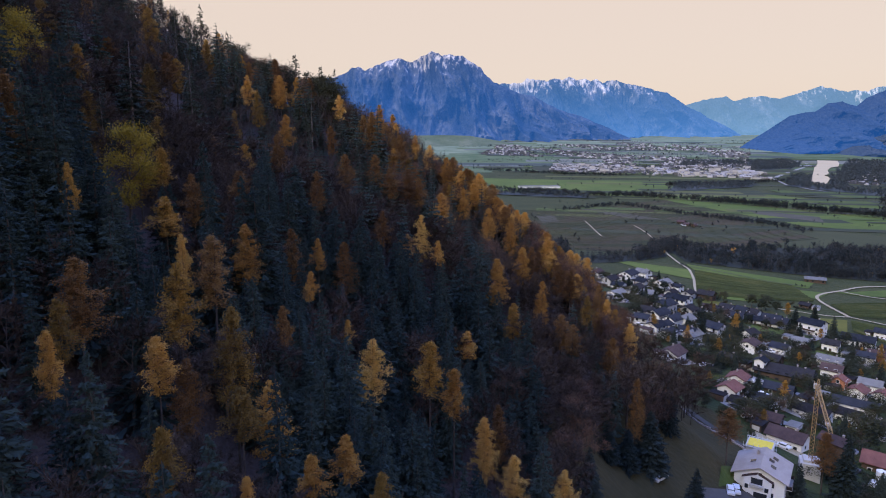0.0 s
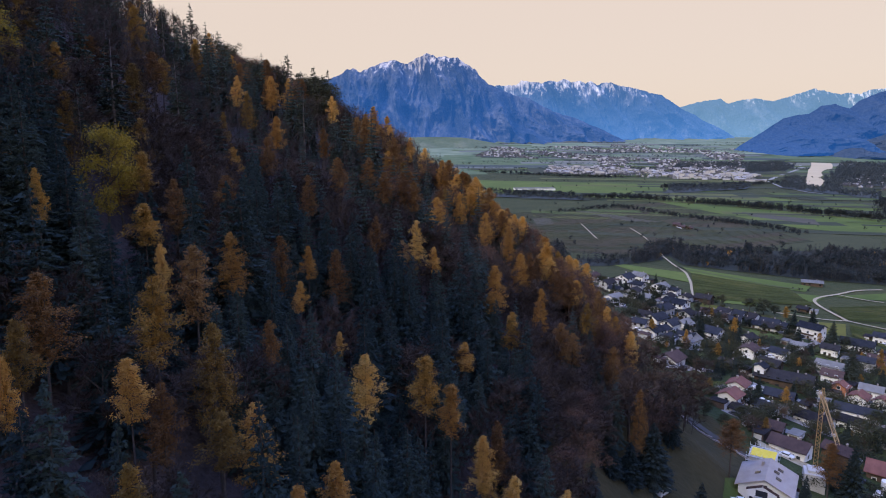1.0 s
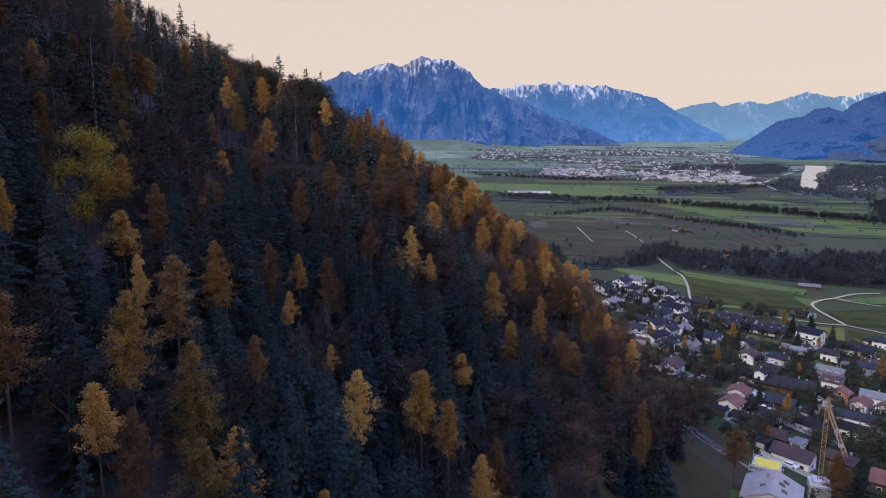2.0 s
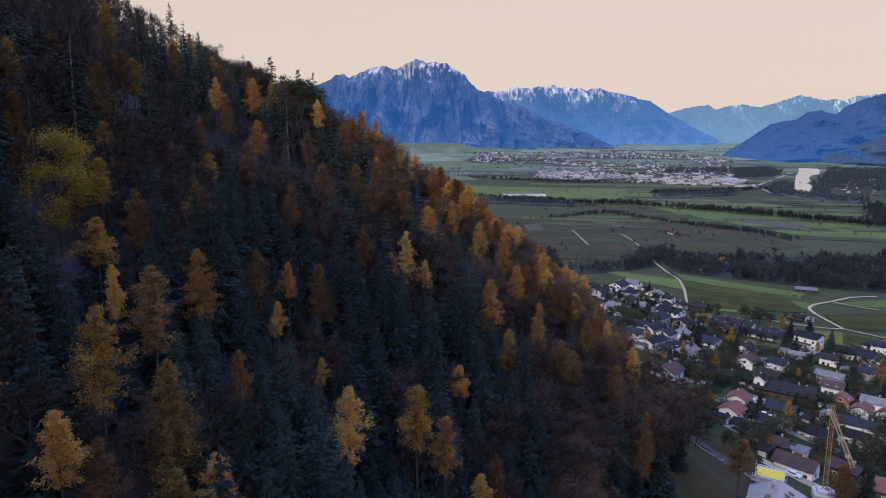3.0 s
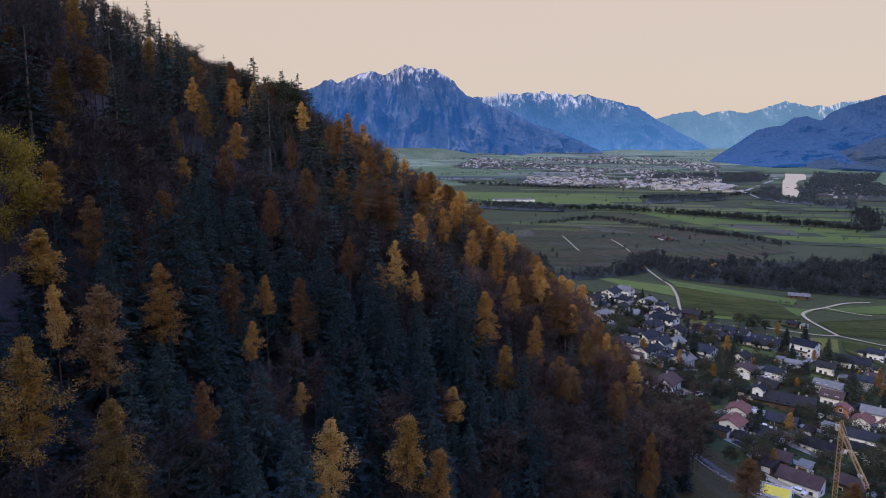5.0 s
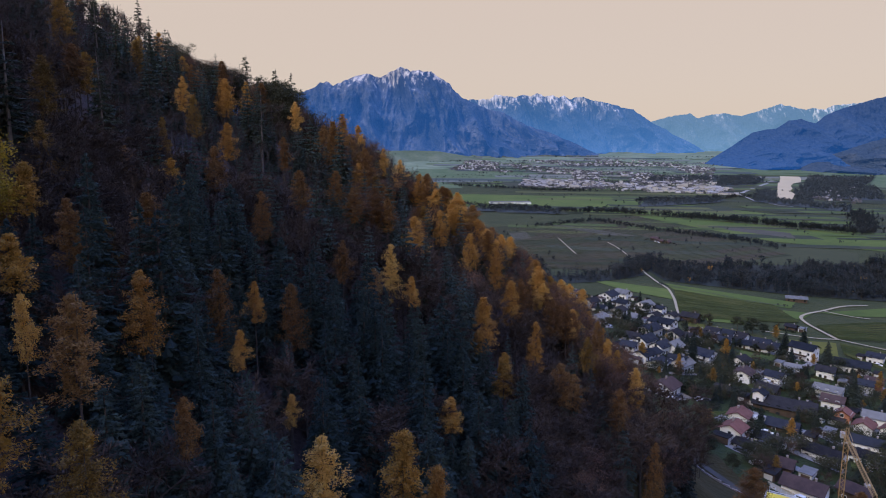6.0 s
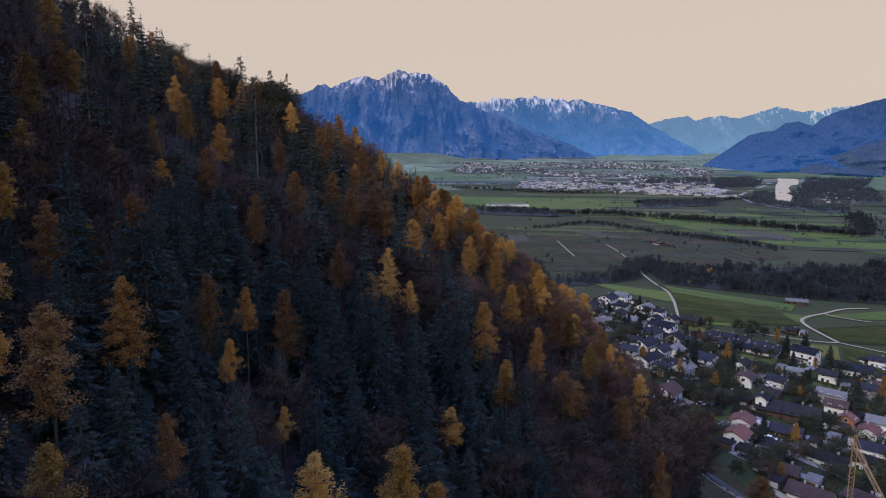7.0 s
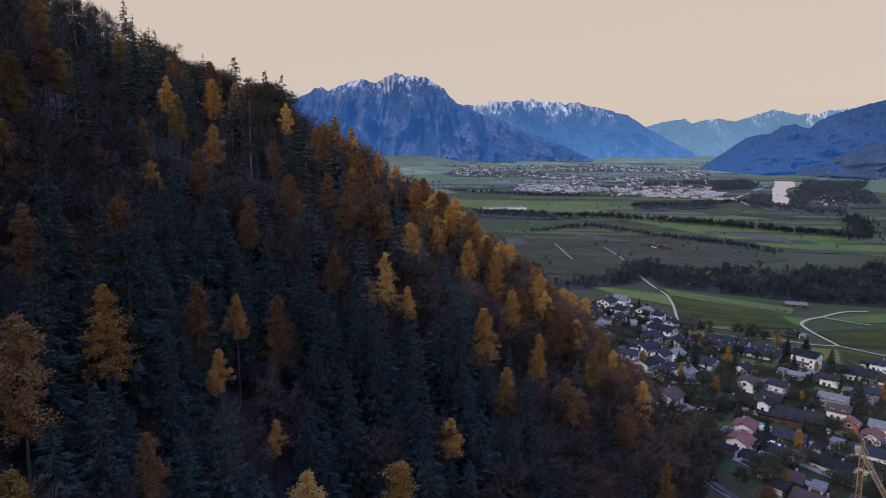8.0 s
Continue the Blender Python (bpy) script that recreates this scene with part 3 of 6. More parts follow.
# ---- trees
def tapered(v, f, p, q, r0, r1, sides=5):
    """A tapered limb from p to q."""
    p, q = np.array(p, float), np.array(q, float)
    d = (q - p) / (np.linalg.norm(q - p) + 1e-9)
    u = np.cross(d, (0.3, 0.9, 0.2))
    u /= np.linalg.norm(u)
    w = np.cross(d, u)
    k = len(v)
    for c, r in ((p, r0), (q, r1)):
        for i in range(sides):
            a = 2 * math.pi * i / sides
            v.append(c + r * (math.cos(a) * u + math.sin(a) * w))
    for i in range(sides):
        f.append((k + i, k + (i + 1) % sides, k + sides + (i + 1) % sides, k + sides + i))


def leaf(v, f, c, size, g):
    """A ragged three- or four-cornered tuft of leaves, turned at random."""
    k = len(v)
    a, b = g.normal(size=3), g.normal(size=3)
    a /= np.linalg.norm(a)
    b -= a * (a @ b)
    b /= np.linalg.norm(b)
    v += [c + size * (a * 0.6 + b * g.uniform(-0.3, 0.3)), c + size * b * g.uniform(0.4, 0.7), c - size * a * g.uniform(0.5, 0.8), c - size * b * g.uniform(0.3, 0.6)]
    f.append((k, k + 1, k + 2, k + 3))


def tufts_of(v, f, at, a, b, size, g, wide):
    """Four-cornered tufts round the points at, along a and across b."""
    n, k = len(at), len(v)
    a, b = a / (np.linalg.norm(a, axis=1)[:, None] + 1e-9), b / (np.linalg.norm(b, axis=1)[:, None] + 1e-9)
    q = [g.uniform(lo, hi, n)[:, None] * size for lo, hi in ((0.4, 0.6), wide, (0.5, 0.8), wide)]
    v.extend(np.stack([at - a * q[0], at + b * q[1], at + a * q[2], at - b * q[3]], 1).reshape(-1, 3))
    f.extend((m, m + 1, m + 2, m + 3) for m in range(k, k + 4 * n, 4))


def sprays(v, f, at, way, low, high, g):
    """Slender hanging sprays of soft needles, roughly along way."""
    n = len(at)
    a = np.asarray(way) + g.normal(size=(n, 3)) * 0.75
    tufts_of(v, f, at, a, np.cross(a, g.normal(size=(n, 3))), g.uniform(low, high, n)[:, None], g, (0.14, 0.26))


def leaves_of(v, f, at, size, g):
    """Small ragged leaves turned at random."""
    n = len(at)
    a = g.normal(size=(n, 3))
    tufts_of(v, f, at, a, np.cross(a, g.normal(size=(n, 3))), size * g.uniform(0.6, 1.25, n)[:, None], g, (0.3, 0.6))


def stem(H, g, lean=0.02, r=0.011, top=1.0, sides=6):
    """A slightly bent, tapering trunk."""
    v, f = [], []
    at, bend = np.zeros(3), g.normal(size=2) * lean * H
    pts = [np.array([bend[0] * (z * z), bend[1] * (z * z), H * z * top]) for z in np.linspace(0, 1, 6)]
    pts[0][2] = -1.2
    for i in range(5):
        tapered(v, f, pts[i], pts[i + 1], H * r * (1.12 - 0.2 * i), H * r * (1.12 - 0.2 * (i + 1)), sides)
    return v, f, pts


def spruce_parts(g, H=20.0, R=3.3, levels=27, low=0.10, segs=6, thin=0.0, many=10):
    tv, tf, pts = stem(H, g, 0.008)
    v, f = [], []
    for k in range(levels):
        t = k / (levels - 1)
        z = H * (low + (0.985 - low) * t)
        r = R * (1 - t) ** 0.78 * g.uniform(0.78, 1.15) + 0.22
        n = max(4, int(many - (many - 4) * t))
        for j in range(n):
            if g.random() < thin:
                continue
            a = 2 * math.pi * (j + g.uniform(-0.3, 0.3)) / n + k * 1.1
            L = r * g.uniform(0.72, 1.15)
            out, side = np.array([math.cos(a), math.sin(a), 0]), np.array([-math.sin(a), math.cos(a), 0])
            drop = g.uniform(0.35, 0.6) * (1.1 - 0.6 * t)
            zz = z + g.uniform(-0.45, 0.45) * (1 if segs > 2 else 0.5)
            spine = [out * L * s + np.array([0, 0, zz + L * (0.18 * s - drop * s * s + 0.12 * s ** 4)]) for s in np.linspace(0, 1, segs + 1)]
            if segs > 2:
                n_ = int(10 + 9 * L)
                s = g.uniform(0.1, 1.05, n_) ** 0.8
                i = np.minimum((s * segs).astype(int), segs - 1)
                line = np.array(spine)
                c = line[i] + (line[i + 1] - line[i]) * (s * segs - i)[:, None] + side * (g.normal(size=n_) * 0.17 * L * (1.1 - 0.5 * s))[:, None]
                c[:, 2] -= g.uniform(0, 0.34, n_)
                sprays(v, f, c, out * 0.8 - np.array([0, 0, 0.55]), 0.24, 0.5, g)
            for i in range(segs) if segs <= 2 else range(0, segs, 3):
                p, q, s = spine[i], spine[min(i + (1 if segs <= 2 else 3), segs)], (i + 0.6) / segs
                w = L * (0.13 if segs > 2 else 0.34) * math.sin(math.pi * min(0.2 + 0.75 * s, 1)) + 0.08
                for sgn in (-1, 1):
                    k0 = len(v)
                    tip = p * 0.4 + q * 0.6 + side * sgn * w * g.uniform(0.7, 1.2) + out * 0.35 * w - np.array([0, 0, w * g.uniform(0.3, 0.75)])
                    v += [p, q, tip]
                    f.append((k0, k0 + 1, k0 + 2))
                k0 = len(v)
                v += [p, q, (p + q) / 2 - np.array([0, 0, w * g.uniform(0.7, 1.3)]) + side * w * g.uniform(-0.2, 0.2)]
                f.append((k0, k0 + 1, k0 + 2))
    return (tv, tf), (v, f)


def larch_parts(g, H=20.0, R=3.2, levels=21, low=0.36, tufts=105, size=0.25, many=7):
    """An airy, ragged cone: upswept boughs with tufts of soft needles."""
    tv, tf, pts = stem(H, g, 0.015, 0.009)
    v, f = [], []
    lobes = g.uniform(0.22, 1.45, size=(9, 7))
    for k in range(levels):
        t = k / (levels - 1)
        z = H * (low + (0.98 - low) * t)
        bulge = min(1.0, 0.6 + 1.5 * t) * (1 - t) ** 0.6
        for j in range(many):
            if g.random() < 0.2:
                continue
            a = 2 * math.pi * (j + g.uniform(-0.4, 0.4)) / many + k * 0.9
            lob = lobes[int(t * 8.99), int((a % (2 * math.pi)) / (2 * math.pi) * 6.99)]
            L = (R * bulge * lob + 0.25) * g.uniform(0.75, 1.1)
            out = np.array([math.cos(a), math.sin(a), 0])
            lift = g.uniform(-0.05, 0.3)
            base = np.array([0, 0, z])
            end = base + out * L + np.array([0, 0, L * lift])
            if L > 0.9:
                tapered(tv, tf, base, end, 0.05, 0.015, 3)
            n_ = max(2, int(tufts * min(0.45 + 1.6 * t, 1.25 - 0.6 * t)))
            s = (g.uniform(0.15, 1.08, n_) ** 0.7)[:, None]
            c = base * (1 - s) + end * s + g.normal(size=(n_, 3)) * np.array([0.30, 0.30, 0.26]) * (0.5 + 0.16 * L)
            sprays(v, f, c, out + np.array([0, 0, lift - 0.25]), size * 0.6, size * 1.35, g)
    return (tv, tf), (v, f)


def broadleaf_parts(g, H=18.0, R=4.4, limbs=9, clumps=60, per=80, size=0.21, bare=False, twigs=30, fan=3.0):
    """A forked trunk with rising limbs; leaf clumps of uneven size, or bare twigs."""
    tv, tf, pts = stem(H, g, 0.03, 0.013, 0.72)
    v, f = [], []
    ends = []
    for i in range(limbs):
        t = 0.35 + 0.6 * i / (limbs - 1)
        p = np.array([np.interp(t, np.linspace(0, 1, 6), [q[c] for q in pts]) for c in range(3)])
        a = i * 2.4 + g.uniform(-0.4, 0.4)
        L = R * (1.15 - 0.55 * t) * g.uniform(0.8, 1.1)
        q = p + np.array([math.cos(a) * L, math.sin(a) * L, L * g.uniform(0.6, 1.3)])
        tapered(tv, tf, p, q, 0.16 * (1.2 - t), 0.05, 4)
        for _ in range(6):
            s = g.uniform(0.35, 1.0)
            p2 = p * (1 - s) + q * s
            d = g.normal(size=3) + np.array([math.cos(a) * 0.8, math.sin(a) * 0.8, 0.9])
            q2 = p2 + d / np.linalg.norm(d) * L * g.uniform(0.35, 0.7)
            tapered(tv, tf, p2, q2, 0.05, 0.02, 3)
            ends.append((p2, q2))
    top = np.array(pts[-1])
    for _ in range(10):
        d = g.normal(size=3) * np.array([0.5, 0.5, 0.3]) + np.array([0, 0, 1.0])
        q2 = top + d / np.linalg.norm(d) * H * g.uniform(0.12, 0.26)
        tapered(tv, tf, top, q2, 0.06, 0.02, 3)
        ends.append((top, q2))
    if bare:
        for p2, q2 in ends:
            for _ in range(twigs):
                s = g.uniform(0.15, 1.0)
                p3 = p2 * (1 - s) + q2 * s
                d = (q2 - p2) / (np.linalg.norm(q2 - p2) + 1e-9) + g.normal(size=3) * 0.65 + np.array([0, 0, 0.25])
                L = g.uniform(0.7, 1.7)
                q3 = p3 + d / np.linalg.norm(d) * L
                side = np.cross(d, g.normal(size=3))
                side *= g.uniform(0.02, 0.05) / (np.linalg.norm(side) + 1e-9)
                k = len(v)
                v += [p3 - side, p3 + side, q3, p3 * 0.4 + q3 * 0.6 + side * fan]
                f += [(k, k + 1, k + 2), (k, k + 1, k + 3)]
            leaves_of(v, f, q2 + g.normal(size=(5, 3)) * 0.6, 0.22, g)
    else:
        for i in range(clumps):
            p2, q2 = ends[i % len(ends)]
            c, spread = p2 * 0.25 + q2 * 0.75 + g.normal(size=3) * 0.35, g.uniform(0.5, 1.0)
            leaves_of(v, f, c + g.normal(size=(per, 3)) * np.array([1, 1, 0.75]) * spread, size, g)
    return (tv, tf), (v, f)


def bush_parts(g, H=6.0):
    return broadleaf_parts(g, H, H * 0.36, 6, 30, 46, 0.26)


def pine_parts(g, H=21.0):
    """A tall bare stem with a thin, ragged crown."""
    return spruce_parts(g, H, 2.3, 21, 0.42, 4, 0.32, 7)


SPECIES = {
    "spruce": (spruce_parts, [dict(), dict(R=2.8, levels=29), dict(R=3.7, levels=25), dict(R=3.1, thin=0.15)], BARK, NEEDLES, 20.0, "dark green spruce tree in the shaded hillside forest"),
    "dense_spruce": (spruce_parts, [dict(R=4.4, levels=44, low=0.02, many=15), dict(R=3.8, levels=46, low=0.03, many=14)], BARK, DARK_NEEDLES, 20.0, "dark dense conifer standing beside village houses"),
    "thin_spruce": (pine_parts, [dict(), dict(), dict()], PALE_BARK, PINE, 21.0, "thin-crowned spruce with a tall bare stem on the ridge"),
    "larch": (larch_parts, [dict(low=a, R=r, levels=n) for a, r, n in ((0.28, 3.3, 24), (0.4, 3.0, 21), (0.52, 2.7, 18), (0.66, 2.3, 15), (0.35, 2.6, 22), (0.46, 3.2, 20))], BARK, GOLD_LEAF, 20.0, "golden orange autumn larch tree on the wooded slope"),
    "olive_larch": (larch_parts, [dict(low=a, R=r, levels=n) for a, r, n in ((0.28, 3.3, 24), (0.4, 3.0, 21), (0.52, 2.7, 18), (0.66, 2.3, 15), (0.35, 2.6, 22), (0.46, 3.2, 20))], BARK, OLIVE_LEAF, 20.0, "olive yellow larch tree turning colour in the forest"),
    "rust_larch": (larch_parts, [dict(low=a, R=r, levels=n) for a, r, n in ((0.28, 3.3, 24), (0.4, 3.0, 21), (0.52, 2.7, 18), (0.66, 2.3, 15), (0.35, 2.6, 22), (0.46, 3.2, 20))], BARK, RUST_LEAF, 20.0, "rust brown autumn larch tree on the wooded slope"),
    "beech": (broadleaf_parts, [dict(), dict(R=3.6, clumps=66), dict(R=5.0)], BARK, BEECH_LEAF, 18.0, "rust brown autumn beech tree on the wooded slope"),
    "bare_tree": (broadleaf_parts, [dict(bare=True), dict(bare=True, R=3.6), dict(bare=True, R=5.0, limbs=11)], BARK, TWIG, 18.0, "bare purple-brown broadleaf tree in the hillside forest"),
    "autumn_maple": (broadleaf_parts, [dict(R=3.9, limbs=8, clumps=62, per=150, size=0.2), dict(R=3.6, limbs=7, clumps=58, per=150, size=0.2)], BARK, MAPLE_LEAF, 18.0, "broad olive yellow broadleaf tree among dark spruces"),
    "dark_tree": (broadleaf_parts, [dict(R=4.6, limbs=9, clumps=90, per=110, size=0.27), dict(R=5.2, limbs=10, clumps=96, per=100, size=0.27)], BARK, BUSH_LEAF, 18.0, "dark round tree in a village garden"),
    "bush": (bush_parts, [dict(), dict(), dict()], BARK, BUSH_LEAF, 6.0, "dark green garden bush between village houses"),
}
models, shapes = {}, {}
for kind_name, (make, variants, bark, foliage, tall, label) in SPECIES.items():
    models[kind_name] = []
    for i, options in enumerate(variants):
        key = (tall, i, str(options))
        if key not in shapes:
            shapes[key] = make(np.random.default_rng(100 + 17 * i + len(kind_name)), **options)
        (tv, tf), (cv, cf) = shapes[key]
        models[kind_name].append((mesh_of("trunk", tv, tf, [bark]), mesh_of("crown", cv, cf, [foliage])))


def plant(kind_name, x, y, tall, label="", group="trees of the hillside forest", wide=1.0, crown_long=0.0):
    """One tree with trunk and crown, its foot in the ground."""
    pick = rng.integers(len(models[kind_name]))
    if crown_long:
        bare = [options["low"] for options in SPECIES[kind_name][1]]
        pick = int(np.argmin([abs((1 - a) * tall - crown_long * 1.1) for a in bare]))
        wide = (0.24 * crown_long + 0.5 if crown_long < 11 else 0.13 * crown_long + 0.6) / (SPECIES[kind_name][1][pick]["R"] * tall / SPECIES[kind_name][4])
    trunk, crown = models[kind_name][pick]
    ob = new(kind_name)
    ob.empty_display_size = 0.5
    s = tall / SPECIES[kind_name][4]
    w = s * wide * rng.uniform(0.9, 1.12)
    ob.matrix_basis = pose(x, y, ground(x, y) - 0.2, 0, 0, rng.uniform(0, 360)) @ Matrix.Diagonal((w * rng.uniform(0.88, 1.14), w * rng.uniform(0.88, 1.14), s, 1))
    child("trunk", trunk, ob)
    child("crown", crown, ob)
    return tagged(ob, label or SPECIES[kind_name][5], "tree" if kind_name != "bush" else "bush", group)


GOLD_NEAR = [
    (-32.4, 78.7, 16.5, 3.4), (-28.8, 92.6, 16.5, 8.1),
    (-26.7, 57.4, 16.5, 5.8), (-13.2, 59.6, 16.5, 5.4),
    (-16.6, 50.1, 16.5, 3.2), (-10.6, 65.3, 16.5, 5.8), (-9.9, 86.3, 19.6, 8.3),
    (-15.5, 101.2, 11.8, 3.4), (-21.2, 100.9, 13.8, 4.3), (-22.2, 112.5, 16.5, 3.6),
    (1.7, 92.8, 21.6, 7.8), (6.3, 91.3, 17.2, 9.5), (10.4, 87.2, 16.5, 7.4),
    (18.7, 91.4, 16.5, 6.5), (-31.7, 49.4, 16.5, 2.7),
]
GOLD_RIM = [
    (-5.1, 147.5, 17.4, 12.4), (-1.1, 141.0, 16.5, 5.0),
    (4.6, 116.0, 15.5, 5.7), (-40.7, 169.8, 16.5, 6.9), (-53.2, 180.4, 16.5, 6.6),
    (-49.9, 203.2, 16.5, 9.2), (-15.9, 220.5, 16.5, 9.7), (20.3, 162.0, 16.5, 8.7),
    (12.5, 145.5, 16.5, 9.8), (18.3, 170.8, 16.5, 9.1), (24.2, 153.0, 16.6, 11.8),
    (49.8, 165.3, 16.5, 10.2), (-32.8, 208.6, 16.5, 6.5), (12.4, 174.3, 16.5, 7.7),
    (5.8, 182.4, 16.5, 8.0), (-4.4, 211.4, 16.5, 7.4), (-9.2, 217.0, 16.5, 7.6),
    (1.1, 205.5, 16.5, 8.1),
]
OLIVE = [
    (-28.6, 67.6, 19.5, 9.0), (-23.3, 68.6, 20.0, 9.5),
    (-46.6, 95.5, 17.6, 13.8), (-67.6, 107.6, 17.5, 12.4), (-42.6, 98.4, 16.5, 5.6),
    (-60.4, 136.7, 16.5, 9.9), (-32.8, 53.0, 16.5, 3.4), (-20.5, 61.6, 16.5, 6.1),
    (-22.3, 47.6, 16.5, 3.8), (-2.0, 92.4, 24.0, 8.5), (-6.5, 62.8, 16.5, 3.8),
    (15.5, 137.5, 12.9, 8.0), (-62.6, 114.5, 16.5, 5.2), (-41.1, 70.9, 16.5, 2.2),
    (-48.7, 173.3, 16.5, 7.9), (37.1, 160.4, 16.5, 6.7),
]
RUST = [
    (42.9, 134.4, 19.3, 13.5),
    (-29.2, 80.0, 19.2, 8.4), (-34.3, 58.7, 16.5, 7.3), (-24.4, 58.3, 16.5, 6.4),
    (-18.5, 118.5, 16.5, 9.1), (-13.5, 142.2, 16.5, 6.9), (-25.8, 170.9, 16.5, 9.1),
    (-28.4, 145.6, 16.5, 7.8), (-39.8, 156.8, 16.5, 8.5), (41.1, 149.5, 16.5, 8.5),
    (-20.7, 80.5, 16.5, 3.0), (-31.5, 184.0, 16.5, 6.5), (-13.9, 169.5, 16.5, 7.5),
    (33.8, 166.6, 16.5, 7.6), (42.9, 172.9, 16.5, 8.0), (30.2, 163.8, 16.5, 7.4),
]
taken, crowns = [], []
for rows_of, kind_name in ((GOLD_NEAR, "larch"), (GOLD_RIM, "larch"), (OLIVE, "olive_larch"), (RUST, "rust_larch")):
    for x, y, tall, crown_long in rows_of:
        if kind_name == "olive_larch" and crown_long > 11:
            plant("autumn_maple", x, y, tall, wide=1.0)
            taken += [(x + a, y + b) for a, b in ((2.5, -3), (-2.5, -3), (0, -7))]
        else:
            plant(kind_name, x, y, tall, crown_long=crown_long)
        taken.append((x, y))
        crowns.append((x, y, ground(x, y) + tall - min(crown_long, 8.0)))


def below_crowns(x, y, z, tall):
    """Height of a tree, cut so that it hides no coloured crown behind it from the camera."""
    for a, b, foot in crowns:
        far, here = math.hypot(a, b - 12), math.hypot(x, y - 12)
        if 1.5 < far - here < 26 and abs(x * (b - 12) - a * (y - 12)) / far < 3.0:
            tall = min(tall, 120 + (foot - 120) * here / far - z)
    return tall


# the forest on the spur: sorts of trees change with the ground
wanted = []
spacing = 4.3
for gy_ in np.arange(-70, 285, spacing):
    for gx_ in np.arange(-190, 100, spacing):
        x, y = gx_ + rng.uniform(-1.9, 1.9), gy_ + rng.uniform(-1.9, 1.9)
        z = ground(x, y)
        if x > np.interp(y, [60, 105, 115, 125, 134, 145, 158, 172, 190, 215, 300], [14, 25, 27, 31, 40, 49, 58, 64, 68, 76, 98]) or y > edge_y(x) + 24:
            continue
        if any((x - a) ** 2 + (y - b) ** 2 < 9 for a, b in taken):
            continue
        seen = x > -0.74 * y - 16 and (120 - z - 22) < 1.0 * math.hypot(x, max(y, 1)) and y > 4
        if not seen and rng.random() < 0.45:
            continue
        patch = noise.noise(Vector((x * 0.028, y * 0.028, 4.0)))
        rim = edge_y(x) - y
        p = rng.random()
        if rim < 24 and -26 < x < 3:
            kind_name = "larch" if p < 0.03 else "rust_larch" if p < 0.10 else "beech" if p < 0.19 else "bare_tree" if p < 0.48 else "olive_larch" if p < 0.51 else "spruce"
        elif rim < 22 and x < 46 and x >= 3:
            kind_name = "larch" if p < 0.28 else "rust_larch" if p < 0.48 else "beech" if p < 0.62 else "bare_tree" if p < 0.74 else "olive_larch" if p < 0.82 else "spruce"
        elif rim < 55 and -22 < x < 46:
            kind_name = "larch" if p < 0.05 else "rust_larch" if p < 0.17 else "beech" if p < 0.27 else "bare_tree" if p < 0.62 + patch else "olive_larch" if p < 0.66 + patch else "spruce"
        elif rim < 14 and x <= -22:
            kind_name = "thin_spruce" if p < 0.13 else "spruce" if p < 0.24 else "bare_tree" if p < 0.84 else "beech" if p < 0.95 else "rust_larch" if p < 0.98 else "larch"
        elif x < -38 and y > 95:
            kind_name = "bare_tree" if p < 0.74 + patch else "spruce" if p < 0.88 else "thin_spruce" if p < 0.93 else "rust_larch" if p < 0.975 else "olive_larch"
        elif x > 18:
            kind_name = "bare_tree" if p < 0.40 + patch else "beech" if p < 0.78 + patch else "spruce" if p < 0.95 else "olive_larch"
        else:
            kind_name = "spruce" if p < (0.80 if y < 105 and x < 6 else 0.58) + 0.8 * patch else "bare_tree" if p < 0.965 else "rust_larch" if p < 0.985 else "olive_larch" if p < 0.994 else "larch"
        tall = {"spruce": 20.5, "thin_spruce": 19, "larch": 18.5, "olive_larch": 18, "beech": 16.5, "rust_larch": 18, "bare_tree": 16}[kind_name] * (rng.uniform(0.55, 1.08) if kind_name == "spruce" else rng.uniform(0.68, 0.98) if kind_name != "thin_spruce" else rng.uniform(0.65, 1.25))
        if rim < 40 and -22 < x < 46:
            tall *= float(np.interp(x, [-22, -8, 6, 20, 46], [1.2, 1.22, 1.14, 0.98, 0.92]))
        if kind_name == "spruce" and rim < 24:
            tall = min(tall, rng.uniform(11, 16))
        if x > 40 and y > 140 and kind_name != "bare_tree" and rng.random() < 0.5:
            kind_name = "bare_tree"
        if x > 46 and y > 138:
            tall = min(tall, 12.5 + 2.5 * rng.random())
        if rim < 34 and x < -60:
            tall *= 0.76
        tall = below_crowns(x, y, z, tall)
        tall = max(tall, 5.5)
        wanted.append((not seen, math.hypot(x, y - 60), kind_name, x, y, tall))
# round crowns close the edge of the wood along the crest
for k in range(260):
    x = rng.uniform(-24, 50)
    y = edge_y(x) - rng.uniform(-3, 19)
    if any((x - a) ** 2 + (y - b) ** 2 < 6 for a, b in taken):
        continue
    p = rng.random()
    if x < 2:
        kind_name = "beech" if p < 0.16 else "rust_larch" if p < 0.21 else "olive_larch" if p < 0.24 else "bare_tree" if p < 0.58 else "spruce"
    else:
        kind_name = "beech" if p < 0.34 else "rust_larch" if p < 0.48 else "olive_larch" if p < 0.56 else "larch" if p < 0.74 else "spruce"
    wanted.append((False, math.hypot(x, y - 60), kind_name, x, y, rng.uniform(12, 16.5) * float(np.interp(x, [-22, -8, 6, 20, 46], [1.05, 1.16, 1.1, 0.95, 0.9]))))
